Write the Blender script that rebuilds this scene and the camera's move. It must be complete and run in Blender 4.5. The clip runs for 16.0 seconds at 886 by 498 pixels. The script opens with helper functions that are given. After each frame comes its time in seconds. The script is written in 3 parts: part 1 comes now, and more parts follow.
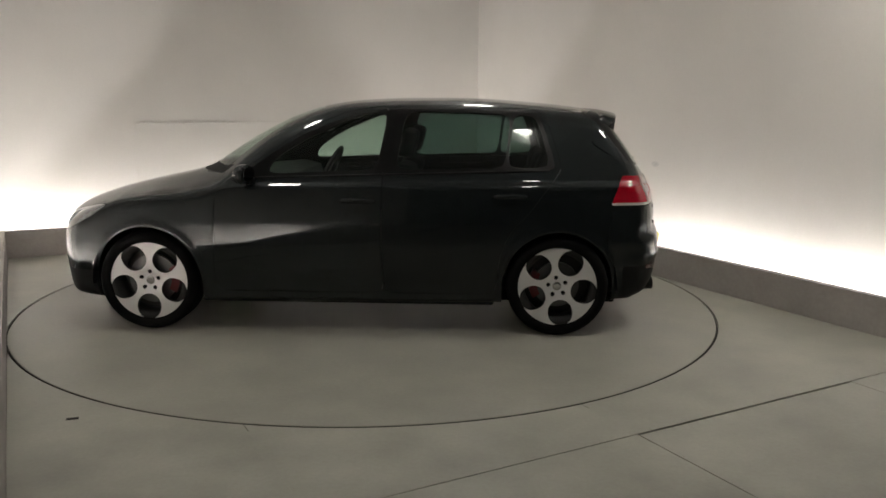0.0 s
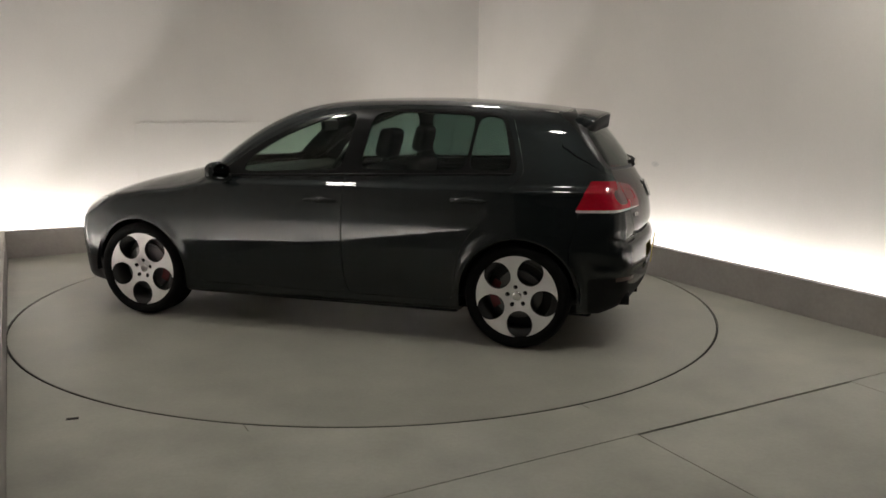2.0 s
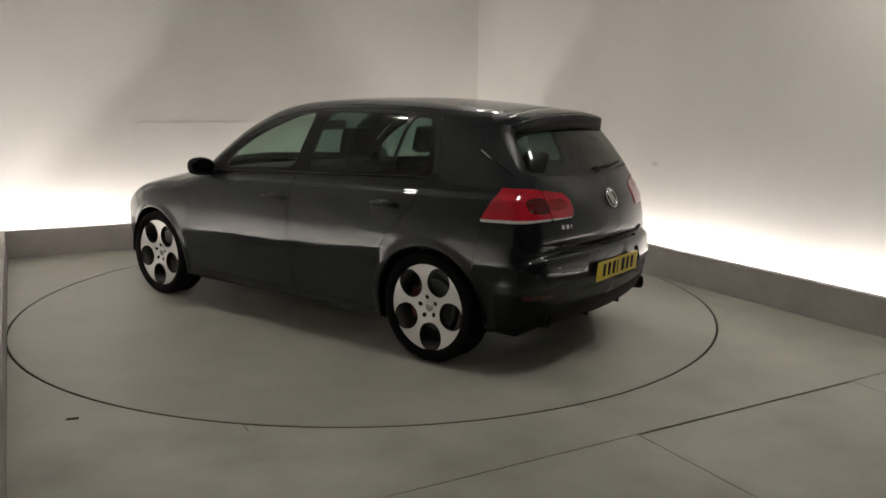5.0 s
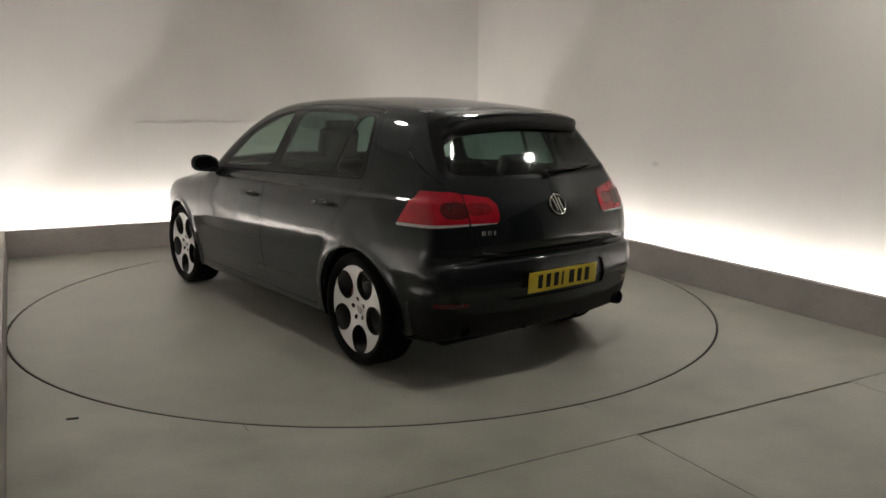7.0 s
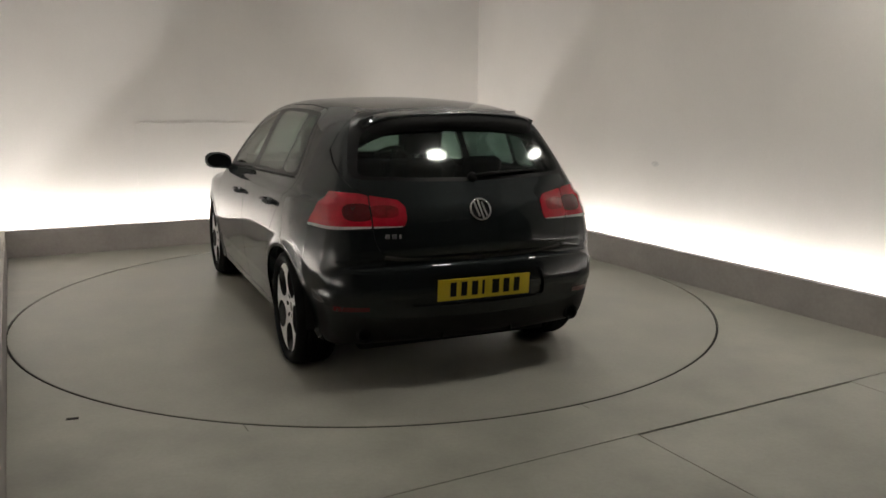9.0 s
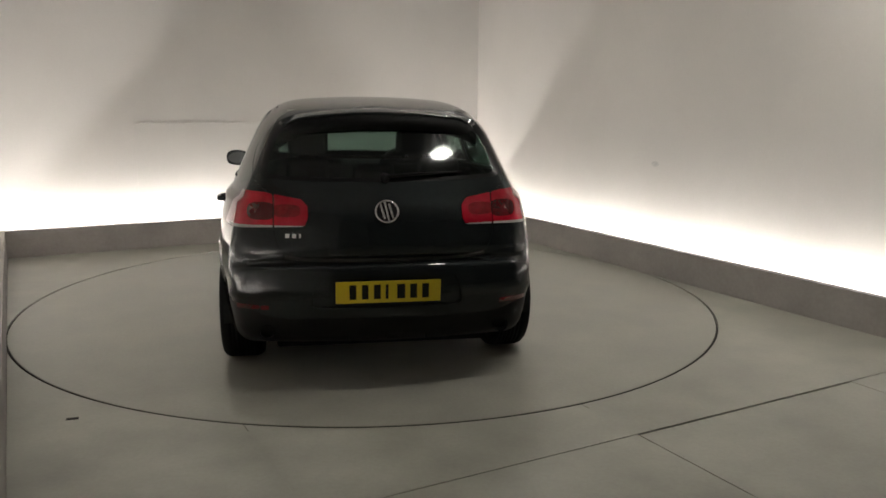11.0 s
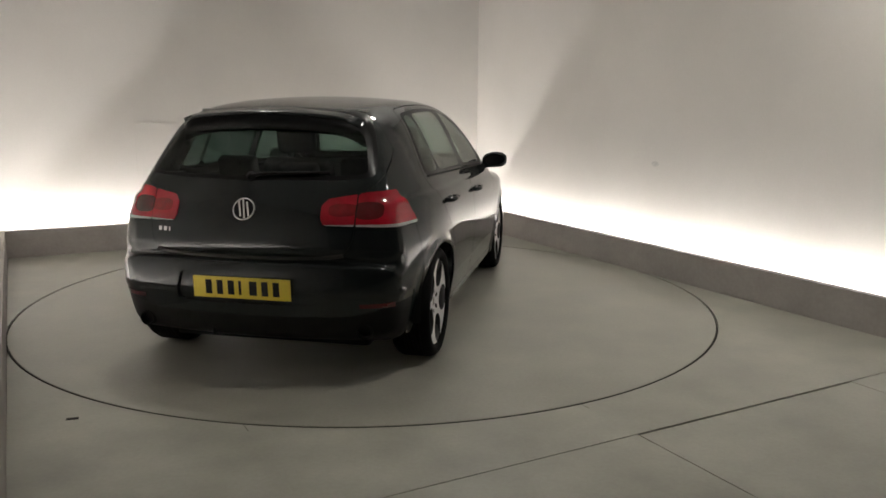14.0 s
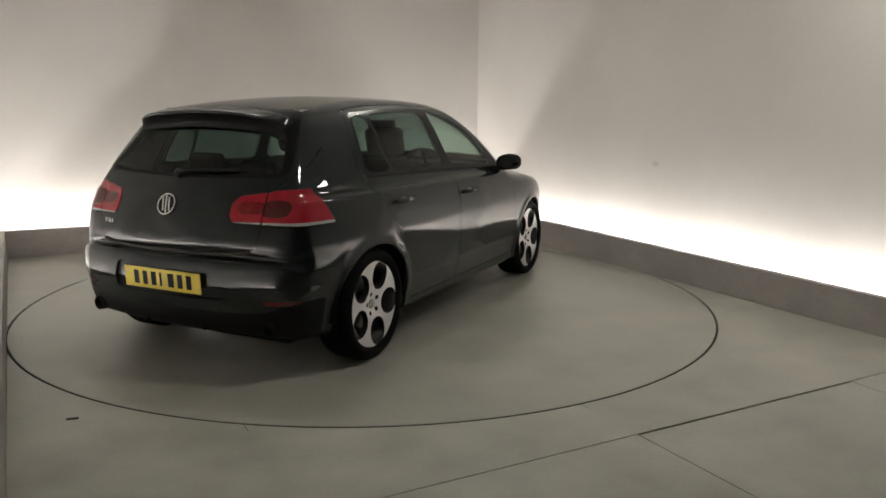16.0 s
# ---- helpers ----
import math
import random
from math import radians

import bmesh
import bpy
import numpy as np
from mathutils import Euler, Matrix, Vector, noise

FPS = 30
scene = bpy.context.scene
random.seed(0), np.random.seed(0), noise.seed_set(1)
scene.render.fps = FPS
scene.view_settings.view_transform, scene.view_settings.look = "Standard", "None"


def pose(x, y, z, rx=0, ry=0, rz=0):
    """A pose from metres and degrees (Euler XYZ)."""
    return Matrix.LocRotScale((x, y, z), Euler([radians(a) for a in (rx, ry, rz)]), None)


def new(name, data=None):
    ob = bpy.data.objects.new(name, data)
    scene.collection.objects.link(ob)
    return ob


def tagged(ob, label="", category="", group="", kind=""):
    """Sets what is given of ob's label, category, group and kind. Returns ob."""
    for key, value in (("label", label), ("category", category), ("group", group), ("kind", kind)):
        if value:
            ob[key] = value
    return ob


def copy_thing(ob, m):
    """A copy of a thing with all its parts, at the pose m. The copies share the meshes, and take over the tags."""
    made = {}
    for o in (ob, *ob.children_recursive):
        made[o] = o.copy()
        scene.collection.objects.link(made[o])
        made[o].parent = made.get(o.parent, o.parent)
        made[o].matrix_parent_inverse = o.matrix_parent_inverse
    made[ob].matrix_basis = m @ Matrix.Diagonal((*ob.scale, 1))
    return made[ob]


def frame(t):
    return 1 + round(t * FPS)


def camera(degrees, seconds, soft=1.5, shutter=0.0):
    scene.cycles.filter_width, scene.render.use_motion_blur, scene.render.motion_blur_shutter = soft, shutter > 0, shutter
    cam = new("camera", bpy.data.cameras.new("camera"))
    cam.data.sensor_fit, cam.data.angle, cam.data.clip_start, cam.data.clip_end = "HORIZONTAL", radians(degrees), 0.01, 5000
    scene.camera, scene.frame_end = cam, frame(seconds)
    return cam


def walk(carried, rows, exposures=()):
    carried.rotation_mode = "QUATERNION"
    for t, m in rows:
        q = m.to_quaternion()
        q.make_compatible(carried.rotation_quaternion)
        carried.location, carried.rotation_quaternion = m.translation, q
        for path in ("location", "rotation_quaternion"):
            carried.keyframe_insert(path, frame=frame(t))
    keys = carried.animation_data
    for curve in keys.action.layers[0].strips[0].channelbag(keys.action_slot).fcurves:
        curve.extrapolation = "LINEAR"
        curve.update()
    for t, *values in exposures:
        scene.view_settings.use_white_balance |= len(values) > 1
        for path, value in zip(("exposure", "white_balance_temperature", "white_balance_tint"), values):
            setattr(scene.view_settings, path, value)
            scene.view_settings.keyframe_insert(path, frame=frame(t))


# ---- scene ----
# The camera stands still beside the turntable of a small photo booth.
cam = camera(58.75, 16.0, soft=1.6)
EYE, TILT, PAN, ROLL = (0.0, -5.80, 1.4335), 10.458, 5.055, 0.461
VIEW = pose(*EYE, 90 - TILT, 0, -PAN) @ pose(0, 0, 0, 0, 0, ROLL)
walk(cam, [(0, VIEW), (16, VIEW)], exposures=[(0, 0.0), (16, 0.0)])

# ---- light: an uplight tube behind each kerb, round lamps in the ceiling, two of them added unseen ----
TURN = radians(23.5)                     # the booth's axes against the world's
A, B = Vector((math.cos(TURN), math.sin(TURN), 0)), Vector((-math.sin(TURN), math.cos(TURN), 0))
HALF, BACK, FRONT, SIDE, TOP = 2.44, 2.85, -6.9, 0.36, 3.05
KERB_H = 0.25
TUBE_POWER, LAMP_POWER = 131.0, 73.0
world = bpy.data.worlds.new("world")
world.use_nodes = True
world.node_tree.nodes["Background"].inputs["Color"].default_value = (0.02, 0.02, 0.02, 1)
world.node_tree.nodes["Background"].inputs["Strength"].default_value = 0.2
scene.world = world


def room(p, q, z=0.0):
    """A place in the booth's own axes."""
    return A * p + B * q + Vector((0, 0, z))


# ---- materials ----
def mat(name, color, rough=0.5, metal=0.0, grain=0.0, grain_scale=40.0, stain=0.0, stain_scale=2.0, bump=0.0,
        coat=0.0, rough_var=0.0, spec=0.5, island=0.0):
    m = bpy.data.materials.new(name)
    m.use_nodes = True
    nt = m.node_tree
    n, l = nt.nodes, nt.links
    b = n["Principled BSDF"]
    b.inputs["Base Color"].default_value = (*color, 1)
    b.inputs["Roughness"].default_value = rough
    b.inputs["Metallic"].default_value = metal
    b.inputs["Coat Weight"].default_value = coat
    b.inputs["Coat Roughness"].default_value = 0.02
    b.inputs["Specular IOR Level"].default_value = spec
    if grain or stain or bump or rough_var:
        co = n.new("ShaderNodeTexCoord")
        fine = n.new("ShaderNodeTexNoise")
        fine.inputs["Scale"].default_value, fine.inputs["Detail"].default_value = grain_scale, 6
        big = n.new("ShaderNodeTexNoise")
        big.inputs["Scale"].default_value, big.inputs["Detail"].default_value = stain_scale, 5
        l.new(co.outputs["Object"], fine.inputs["Vector"])
        l.new(co.outputs["Object"], big.inputs["Vector"])
        one = n.new("ShaderNodeMapRange")
        one.inputs["From Min"].default_value, one.inputs["From Max"].default_value = 0.3, 0.7
        one.inputs["To Min"].default_value, one.inputs["To Max"].default_value = 1 - grain, 1 + grain
        two = n.new("ShaderNodeMapRange")
        two.inputs["From Min"].default_value, two.inputs["From Max"].default_value = 0.3, 0.7
        two.inputs["To Min"].default_value, two.inputs["To Max"].default_value = 1 - stain, 1 + stain
        l.new(fine.outputs["Fac"], one.inputs["Value"])
        l.new(big.outputs["Fac"], two.inputs["Value"])
        mul = n.new("ShaderNodeMath")
        mul.operation = "MULTIPLY"
        l.new(one.outputs["Result"], mul.inputs[0])
        l.new(two.outputs["Result"], mul.inputs[1])
        sc = n.new("ShaderNodeVectorMath")
        sc.operation = "SCALE"
        sc.inputs[0].default_value = color
        l.new(mul.outputs["Value"], sc.inputs["Scale"])
        l.new(sc.outputs["Vector"], b.inputs["Base Color"])
        if rough_var:
            rr = n.new("ShaderNodeMapRange")
            rr.inputs["From Min"].default_value, rr.inputs["From Max"].default_value = 0.3, 0.7
            rr.inputs["To Min"].default_value, rr.inputs["To Max"].default_value = rough - rough_var, rough + rough_var
            l.new(big.outputs["Fac"], rr.inputs["Value"])
            l.new(rr.outputs["Result"], b.inputs["Roughness"])
        if bump:
            bp = n.new("ShaderNodeBump")
            bp.inputs["Strength"].default_value, bp.inputs["Distance"].default_value = 0.5, bump
            l.new(fine.outputs["Fac"], bp.inputs["Height"])
            l.new(bp.outputs["Normal"], b.inputs["Normal"])
    return m


def glow(name, color, strength):
    m = bpy.data.materials.new(name)
    m.use_nodes = True
    n, l = m.node_tree.nodes, m.node_tree.links
    n.remove(n["Principled BSDF"])
    e = n.new("ShaderNodeEmission")
    e.inputs["Color"].default_value, e.inputs["Strength"].default_value = (*color, 1), strength
    l.new(e.outputs[0], n["Material Output"].inputs["Surface"])
    return m


def pane_glass(name, tint, gloss_rough=0.07, base=0.04):
    """Tinted pane: see-through colour with a mirror gloss that grows towards grazing."""
    m = bpy.data.materials.new(name)
    m.use_nodes = True
    n, l = m.node_tree.nodes, m.node_tree.links
    n.remove(n["Principled BSDF"])
    t, g, mix = n.new("ShaderNodeBsdfTransparent"), n.new("ShaderNodeBsdfGlossy"), n.new("ShaderNodeMixShader")
    t.inputs["Color"].default_value = (*tint, 1)
    g.inputs["Color"].default_value, g.inputs["Roughness"].default_value = (0.95, 0.98, 0.96, 1), gloss_rough
    w, up, add = n.new("ShaderNodeLayerWeight"), n.new("ShaderNodeMath"), n.new("ShaderNodeMath")
    w.inputs["Blend"].default_value = 0.5
    up.operation, up.inputs[1].default_value = "POWER", 5.0
    add.operation, add.inputs[1].default_value, add.inputs[2].default_value = "MULTIPLY_ADD", 0.95, base
    l.new(w.outputs["Facing"], up.inputs[0])
    l.new(up.outputs[0], add.inputs[0])
    l.new(add.outputs[0], mix.inputs[0])
    l.new(t.outputs[0], mix.inputs[1])
    l.new(g.outputs[0], mix.inputs[2])
    l.new(mix.outputs[0], n["Material Output"].inputs["Surface"])
    return m


M = {
    "wall": mat("wall_paint", (0.62, 0.588, 0.556), 0.75, grain=0.015, grain_scale=60, stain=0.03, stain_scale=1.3, bump=0.0008),
    "kerb": mat("kerb_paint", (0.36, 0.33, 0.312), 0.7, grain=0.05, grain_scale=35, stain=0.10, stain_scale=3, bump=0.001),
    "floor": mat("floor_paint", (0.326, 0.319, 0.272), 0.42, grain=0.04, grain_scale=50, stain=0.20, stain_scale=2.3,
                 bump=0.0004, rough_var=0.08),
    "table": mat("turntable_paint", (0.310, 0.302, 0.258), 0.40, grain=0.04, grain_scale=50, stain=0.17, stain_scale=2.1,
                 bump=0.0004, rough_var=0.08),
    # grey level chosen for soft bounced light from above
    "ceiling": mat("ceiling_bounce_tone", (0.33, 0.32, 0.305), 0.9, stain=0.04, grain=0.02),
    "gap": mat("gap_dark", (0.02, 0.018, 0.015), 0.9),
    "tube": glow("tube_glow", (1.0, 0.985, 0.95), TUBE_POWER),
    "side_tube": glow("side_tube_glow", (1.0, 0.985, 0.95), TUBE_POWER * 0.62),
    "near_tube": glow("near_tube_glow", (1.0, 0.985, 0.95), TUBE_POWER * 0.86),
    "lamp": glow("lamp_glow", (1.0, 0.96, 0.88), LAMP_POWER),
    "white_metal": mat("white_metal", (0.7, 0.7, 0.68), 0.4, grain=0.02),
    "paint": mat("carbon_grey_paint", (0.0084, 0.0110, 0.0117), 0.42, 0.30, grain=0.10, grain_scale=900, stain=0.03, coat=0.80, spec=0.02),
    "black": mat("black_plastic", (0.006, 0.006, 0.006), 0.6, spec=0.15, grain=0.1, grain_scale=300, stain=0.05),
    "gloss_black": mat("gloss_black_trim", (0.005, 0.005, 0.005), 0.30, stain=0.05, spec=0.15),
    "rubber": mat("tyre_rubber", (0.0042, 0.0042, 0.0042), 0.75, grain=0.15, grain_scale=120, stain=0.12, stain_scale=8, bump=0.001, spec=0.08),
    "alloy": mat("machined_alloy", (0.74, 0.73, 0.73), 0.38, 0.35, grain=0.03, grain_scale=200, stain=0.04, stain_scale=9),
    "barrel": mat("dark_barrel", (0.006, 0.006, 0.006), 0.6, 0.0, stain=0.2, stain_scale=9),
    "disc": mat("brake_steel", (0.10, 0.10, 0.10), 0.35, 0.9, grain=0.08, grain_scale=90, stain=0.1, stain_scale=8),
    "caliper": mat("red_caliper", (0.10, 0.004, 0.008), 0.4, stain=0.1, stain_scale=9),
    "chrome": mat("chrome", (0.72, 0.72, 0.72), 0.12, 1.0, stain=0.03),
    "glass": pane_glass("tinted_glass", (0.52, 0.63, 0.57)),
    "privacy": pane_glass("rear_tinted_glass", (0.17, 0.235, 0.21), 0.09),
    "red": mat("red_lens", (0.33, 0.003, 0.014), 0.12, grain=0.06, grain_scale=75, stain=0.15, stain_scale=14, coat=0.8, spec=0.4),
    "dark_red": mat("dark_red_lens", (0.07, 0.0012, 0.003), 0.12, grain=0.05, grain_scale=60, stain=0.1, stain_scale=18, coat=0.8, spec=0.4),
    "mid_red": mat("deep_red_lens", (0.19, 0.002, 0.006), 0.12, grain=0.10, grain_scale=75, stain=0.3, stain_scale=16, coat=0.8, spec=0.4),
    "clear": mat("clear_lens", (0.42, 0.40, 0.38), 0.12, grain=0.15, grain_scale=80, coat=1.0),
    "headlamp": mat("headlamp_lens", (0.34, 0.35, 0.36), 0.14, 0.6, grain=0.25, grain_scale=40, stain=0.3, stain_scale=10, coat=1.0),
    "plate": mat("yellow_plate", (0.56, 0.42, 0.012), 0.35, grain=0.04, grain_scale=90, stain=0.04),
    "ink": mat("black_print", (0.010, 0.010, 0.008), 0.6, spec=0.1),
    "cloth": mat("dark_seat_cloth", (0.022, 0.022, 0.022), 0.9, grain=0.2, grain_scale=150, stain=0.1, bump=0.001),
    "trim": mat("dark_interior_trim", (0.018, 0.018, 0.018), 0.65, grain=0.1, grain_scale=120, stain=0.05),
    # dark tone of the unseen hall, set by what the car should reflect
    "hall": mat("dim_hall_tone", (0.15, 0.145, 0.138), 0.8, grain=0.05, stain=0.1),
    "lining": mat("pale_headlining", (0.30, 0.29, 0.27), 0.9, grain=0.05),
    # dark tint holds the dim reflection the mirror should show
    "mirror": mat("mirror_glass", (0.12, 0.125, 0.13), 0.02, 1.0),
    "smudge": mat("grey_scuff", (0.53, 0.51, 0.49), 0.8, grain=0.1),
}


# ---- mesh helpers ----
def part(name, bm, material, parent=None, label="", smooth=False):
    me = bpy.data.meshes.new(name)
    bm.normal_update()
    bm.to_mesh(me)
    bm.free()
    me.materials.append(M[material])
    if smooth:
        for f in me.polygons:
            f.use_smooth = True
    ob = new(name, me)
    if parent:
        ob.parent = parent
    if label:
        tagged(ob, label)
    return ob


def box_bm(lo, hi, bevel=0.0, seg=2, m=None, bm=None):
    own = bmesh.new()
    bmesh.ops.create_cube(own, size=1)
    for v in own.verts:
        v.co = Vector([(lo[i] + hi[i]) / 2 + v.co[i] * (hi[i] - lo[i]) for i in range(3)])
    if bevel:
        bmesh.ops.bevel(own, geom=own.edges[:], offset=bevel, segments=seg, profile=0.6, affect="EDGES")
    if m:
        own.transform(m)
    if bm is None:
        return own
    join(bm, own)
    return bm


def join(bm, own):
    me = bpy.data.meshes.new("join")
    own.to_mesh(me)
    own.free()
    bm.from_mesh(me)
    bpy.data.meshes.remove(me)


def lathe_bm(prof, n=48, axis="z", closed=False, bm=None, m=None):
    """Turn a profile of (radius, height) round an axis."""
    own = bmesh.new()
    rings = []
    for r, h in prof:
        ring = []
        for i in range(n):
            a = 2 * math.pi * i / n
            c, s = r * math.cos(a), r * math.sin(a)
            ring.append(own.verts.new({"z": (c, s, h), "y": (c, h, s), "x": (h, c, s)}[axis]))
        rings.append(ring)
    pairs = list(zip(rings, rings[1:])) + ([(rings[-1], rings[0])] if closed else [])
    for r0, r1 in pairs:
        for i in range(n):
            j = (i + 1) % n
            own.faces.new((r0[i], r0[j], r1[j], r1[i]))
    if not closed:
        for ring in (rings[0], rings[-1]):
            own.faces.new(ring)
    bmesh.ops.remove_doubles(own, verts=own.verts, dist=1e-6)
    bmesh.ops.recalc_face_normals(own, faces=own.faces)
    if m:
        own.transform(m)
    if bm is None:
        return own
    join(bm, own)
    return bm


def tube_bm(path, r, n=10, bm=None):
    """A round bar along a path of points."""
    own = bmesh.new()
    rings = []
    for i, p in enumerate(path):
        p = Vector(p)
        d = (Vector(path[min(i + 1, len(path) - 1)]) - Vector(path[max(i - 1, 0)])).normalized()
        u = d.orthogonal().normalized() if not rings else (u0 - d * u0.dot(d)).normalized()
        u0 = u
        w = d.cross(u)
        rr = r[i] if isinstance(r, (list, tuple)) else r
        rings.append([own.verts.new(p + u * rr * math.cos(2 * math.pi * k / n) + w * rr * math.sin(2 * math.pi * k / n)) for k in range(n)])
    for r0, r1 in zip(rings, rings[1:]):
        for i in range(n):
            own.faces.new((r0[i], r0[(i + 1) % n], r1[(i + 1) % n], r1[i]))
    own.faces.new(rings[0])
    own.faces.new(rings[-1])
    bmesh.ops.recalc_face_normals(own, faces=own.faces)
    if bm is None:
        return own
    join(bm, own)
    return bm


ROOM = Matrix.Rotation(TURN, 4, "Z")


def slab(name, lo, hi, material, label="", category="", bevel=0.0, kind="structure", parent=None):
    ob = part(name, box_bm(lo, hi, bevel, m=ROOM), material, parent)
    return tagged(ob, label, category, kind=kind) if not parent else ob


# ---- the booth ----
P1, Q1 = HALF + SIDE, BACK + SIDE
slab("wall_north", (-P1 - 0.2, Q1, -0.2), (P1 + 0.2, Q1 + 0.2, TOP), "wall", "pale warm-white painted back wall lit from below", "wall")
# unseen hall walls, added to keep the car's reflections dim
slab("wall_hall_east", (P1, FRONT, -0.2), (P1 + 0.2, -4.6, TOP), "hall", "unseen hall wall beyond the booth, dark for the car's reflections", "wall")
slab("wall_hall_west", (-P1 - 0.2, FRONT, -0.2), (-P1, -4.6, TOP), "hall", "unseen hall wall beyond the booth, dark for the car's reflections", "wall")
slab("wall_east", (P1, -4.597, -0.2), (P1 + 0.2, Q1, TOP), "wall", "pale warm-white painted side wall lit from below", "wall")
slab("wall_west", (-P1 - 0.2, -4.597, -0.2), (-P1, Q1, TOP), "wall", "pale warm-white painted side wall", "wall")
# closes the unseen end, dark for the same reflections
slab("wall_south", (-P1 - 0.2, FRONT - 0.2, -0.2), (P1 + 0.2, FRONT, TOP), "hall", "unseen wall added at the booth's open end, dark for the car's reflections", "wall")
# unseen ceiling, added to hold the lamps and bounce the uplight down
slab("ceiling", (-P1 - 0.2, FRONT - 0.2, TOP), (P1 + 0.2, Q1 + 0.2, TOP + 0.15), "ceiling", "unseen booth ceiling, toned to bounce soft light down", "ceiling")
slab("ground", (-P1 - 0.2, FRONT - 0.2, -0.3), (P1 + 0.2, Q1 + 0.2, -0.06), "gap", "dark sub-floor under the booth floor", "floor")
KT = 0.06
slab("kerb_north", (-HALF - KT, BACK, -0.06), (HALF + KT, BACK + KT, KERB_H), "kerb", "low matt painted kerb along the back wall", "kerb", 0.004)
slab("kerb_east", (HALF, FRONT, -0.06), (HALF + KT, BACK - 0.003, KERB_H), "kerb", "low matt painted kerb along the side wall", "kerb", 0.004)
slab("kerb_west", (-HALF - KT, FRONT, -0.06), (-HALF, BACK - 0.003, KERB_H), "kerb", "low matt painted kerb along the side wall", "kerb", 0.004)


def tube_light(p0, p1, material, category="strip light"):
    """A glowing tube with end caps on a slim batten, on the floor of the trough."""
    base = tagged(new("strip_light"), "white uplight tube lying behind the kerb", category, "uplight tubes behind the kerbs")
    base.location = (p0 + p1) / 2
    d = (p1 - p0)
    base.rotation_euler = (0, 0, math.atan2(d.y, d.x))
    h = d.length / 2
    part("batten", box_bm((-h, -0.03, -0.09), (h, 0.03, -0.03), 0.004), "white_metal", base)
    part("tube", lathe_bm([(0.013, -h + 0.03), (0.013, h - 0.03)], 12, "x"), material, base, "glowing white tube")
    for s in (-1, 1):
        part("end_cap", box_bm((s * h - 0.03 * (s > 0), -0.02, -0.03), (s * h + 0.03 * (s < 0), 0.02, 0.018), 0.003), "white_metal", base)
    return base


ZT = 0.09
MID = SIDE * 0.55
for i in range(4):
    a0 = -P1 + 0.12 + i * (2 * P1 - 0.24) / 4
    tube_light(room(a0 + 0.02, BACK + MID, ZT), room(a0 + (2 * P1 - 0.24) / 4 - 0.02, BACK + MID, ZT), "tube")
for s in (-1, 1):
    for i in range(5 if s > 0 else 4):
        a0 = BACK - 0.05 - i * 1.45
        tube_light(room(s * (HALF + MID), a0, ZT), room(s * (HALF + MID), a0 - 1.41, ZT), "side_tube" if s > 0 else "near_tube")
slab("trough_floor_north", (-P1, BACK + KT, -0.06), (P1, Q1, 0.0), "wall", "pale trough floor behind the kerb", "trough")
for s, nm in ((-1, "west"), (1, "east")):
    p0, p1 = sorted((s * (HALF + KT), s * P1))
    slab("trough_floor_" + nm, (p0, FRONT, -0.06), (p1, BACK + KT - 0.003, 0.0), "wall", "pale trough floor behind the kerb", "trough")

# ---- floor panels and turntable ----
RT = 2.442
floor = tagged(new("floor"), "beige-grey painted floor panels with dark joints round the turntable", "floor", kind="structure")


def floor_panel(p0, p1, q0, q1):
    """A flat floor panel, cut away where the turntable turns."""
    g = 0.0018
    p0, p1, q0, q1 = p0 + g, p1 - g, q0 + g, q1 - (0.013 if 0 < p0 < 1 and -4 < q1 < -2 else 0.002)
    bm = bmesh.new()
    n = 40
    rim = RT + 0.012
    cuts = min(abs(q0), abs(q1)) if q0 * q1 > 0 else 0
    if cuts >= rim or (p0 * p1 > 0 and min(abs(p0), abs(p1)) >= rim):
        box_bm((p0, q0, -0.03), (p1, q1, 0.0), 0.002, 1, bm=bm)
    else:
        sgn = -1 if q0 < -1e-3 else 1
        outer = q0 if sgn < 0 else q1
        prev = None
        for i in range(n + 1):
            p = p0 + (p1 - p0) * i / n
            r = sgn * math.sqrt(max(rim * rim - p * p, 0))
            inner = max(min(r, q1), q0)
            if abs(inner - outer) < 1e-4:
                continue
            row = [bm.verts.new((p, inner, 0)), bm.verts.new((p, outer, 0)), bm.verts.new((p, outer, -0.03)), bm.verts.new((p, inner, -0.03))]
            if prev:
                for k in range(4):
                    bm.faces.new((prev[k], prev[(k + 1) % 4], row[(k + 1) % 4], row[k]))
            prev = row
        bmesh.ops.recalc_face_normals(bm, faces=bm.faces)
    bm.transform(ROOM)
    part("floor_panel", bm, "floor", floor)


PS = (-HALF + 0.0005, -1.496, 0.02, 1.5, HALF - 0.007)
for a0, a1 in zip(PS, PS[1:]):
    floor_panel(a0, a1, 0.0, BACK - 0.005)
    floor_panel(a0, a1, -2.85, 0.0)
    floor_panel(a0, a1, -4.9, -2.85)
    floor_panel(a0, a1, FRONT, -4.9)

# a blanked access panel and its ledge on the back wall, a scuff on the side wall
panel = tagged(new("access_panel"), "flush pale painted panel with a narrow ledge on the back wall", "wall panel")
part("cover", box_bm((-1.22, Q1 - 0.003, 0.50), (0.70, Q1 + 0.02, 1.208), 0.002, m=ROOM), "wall", panel)
part("ledge", box_bm((-1.19, Q1 - 0.0042, 1.2085), (0.72, Q1 + 0.02, 1.228), 0.004, m=ROOM), "wall", panel, "narrow painted ledge")
scuff = bmesh.new()
bmesh.ops.create_icosphere(scuff, subdivisions=2, radius=1)
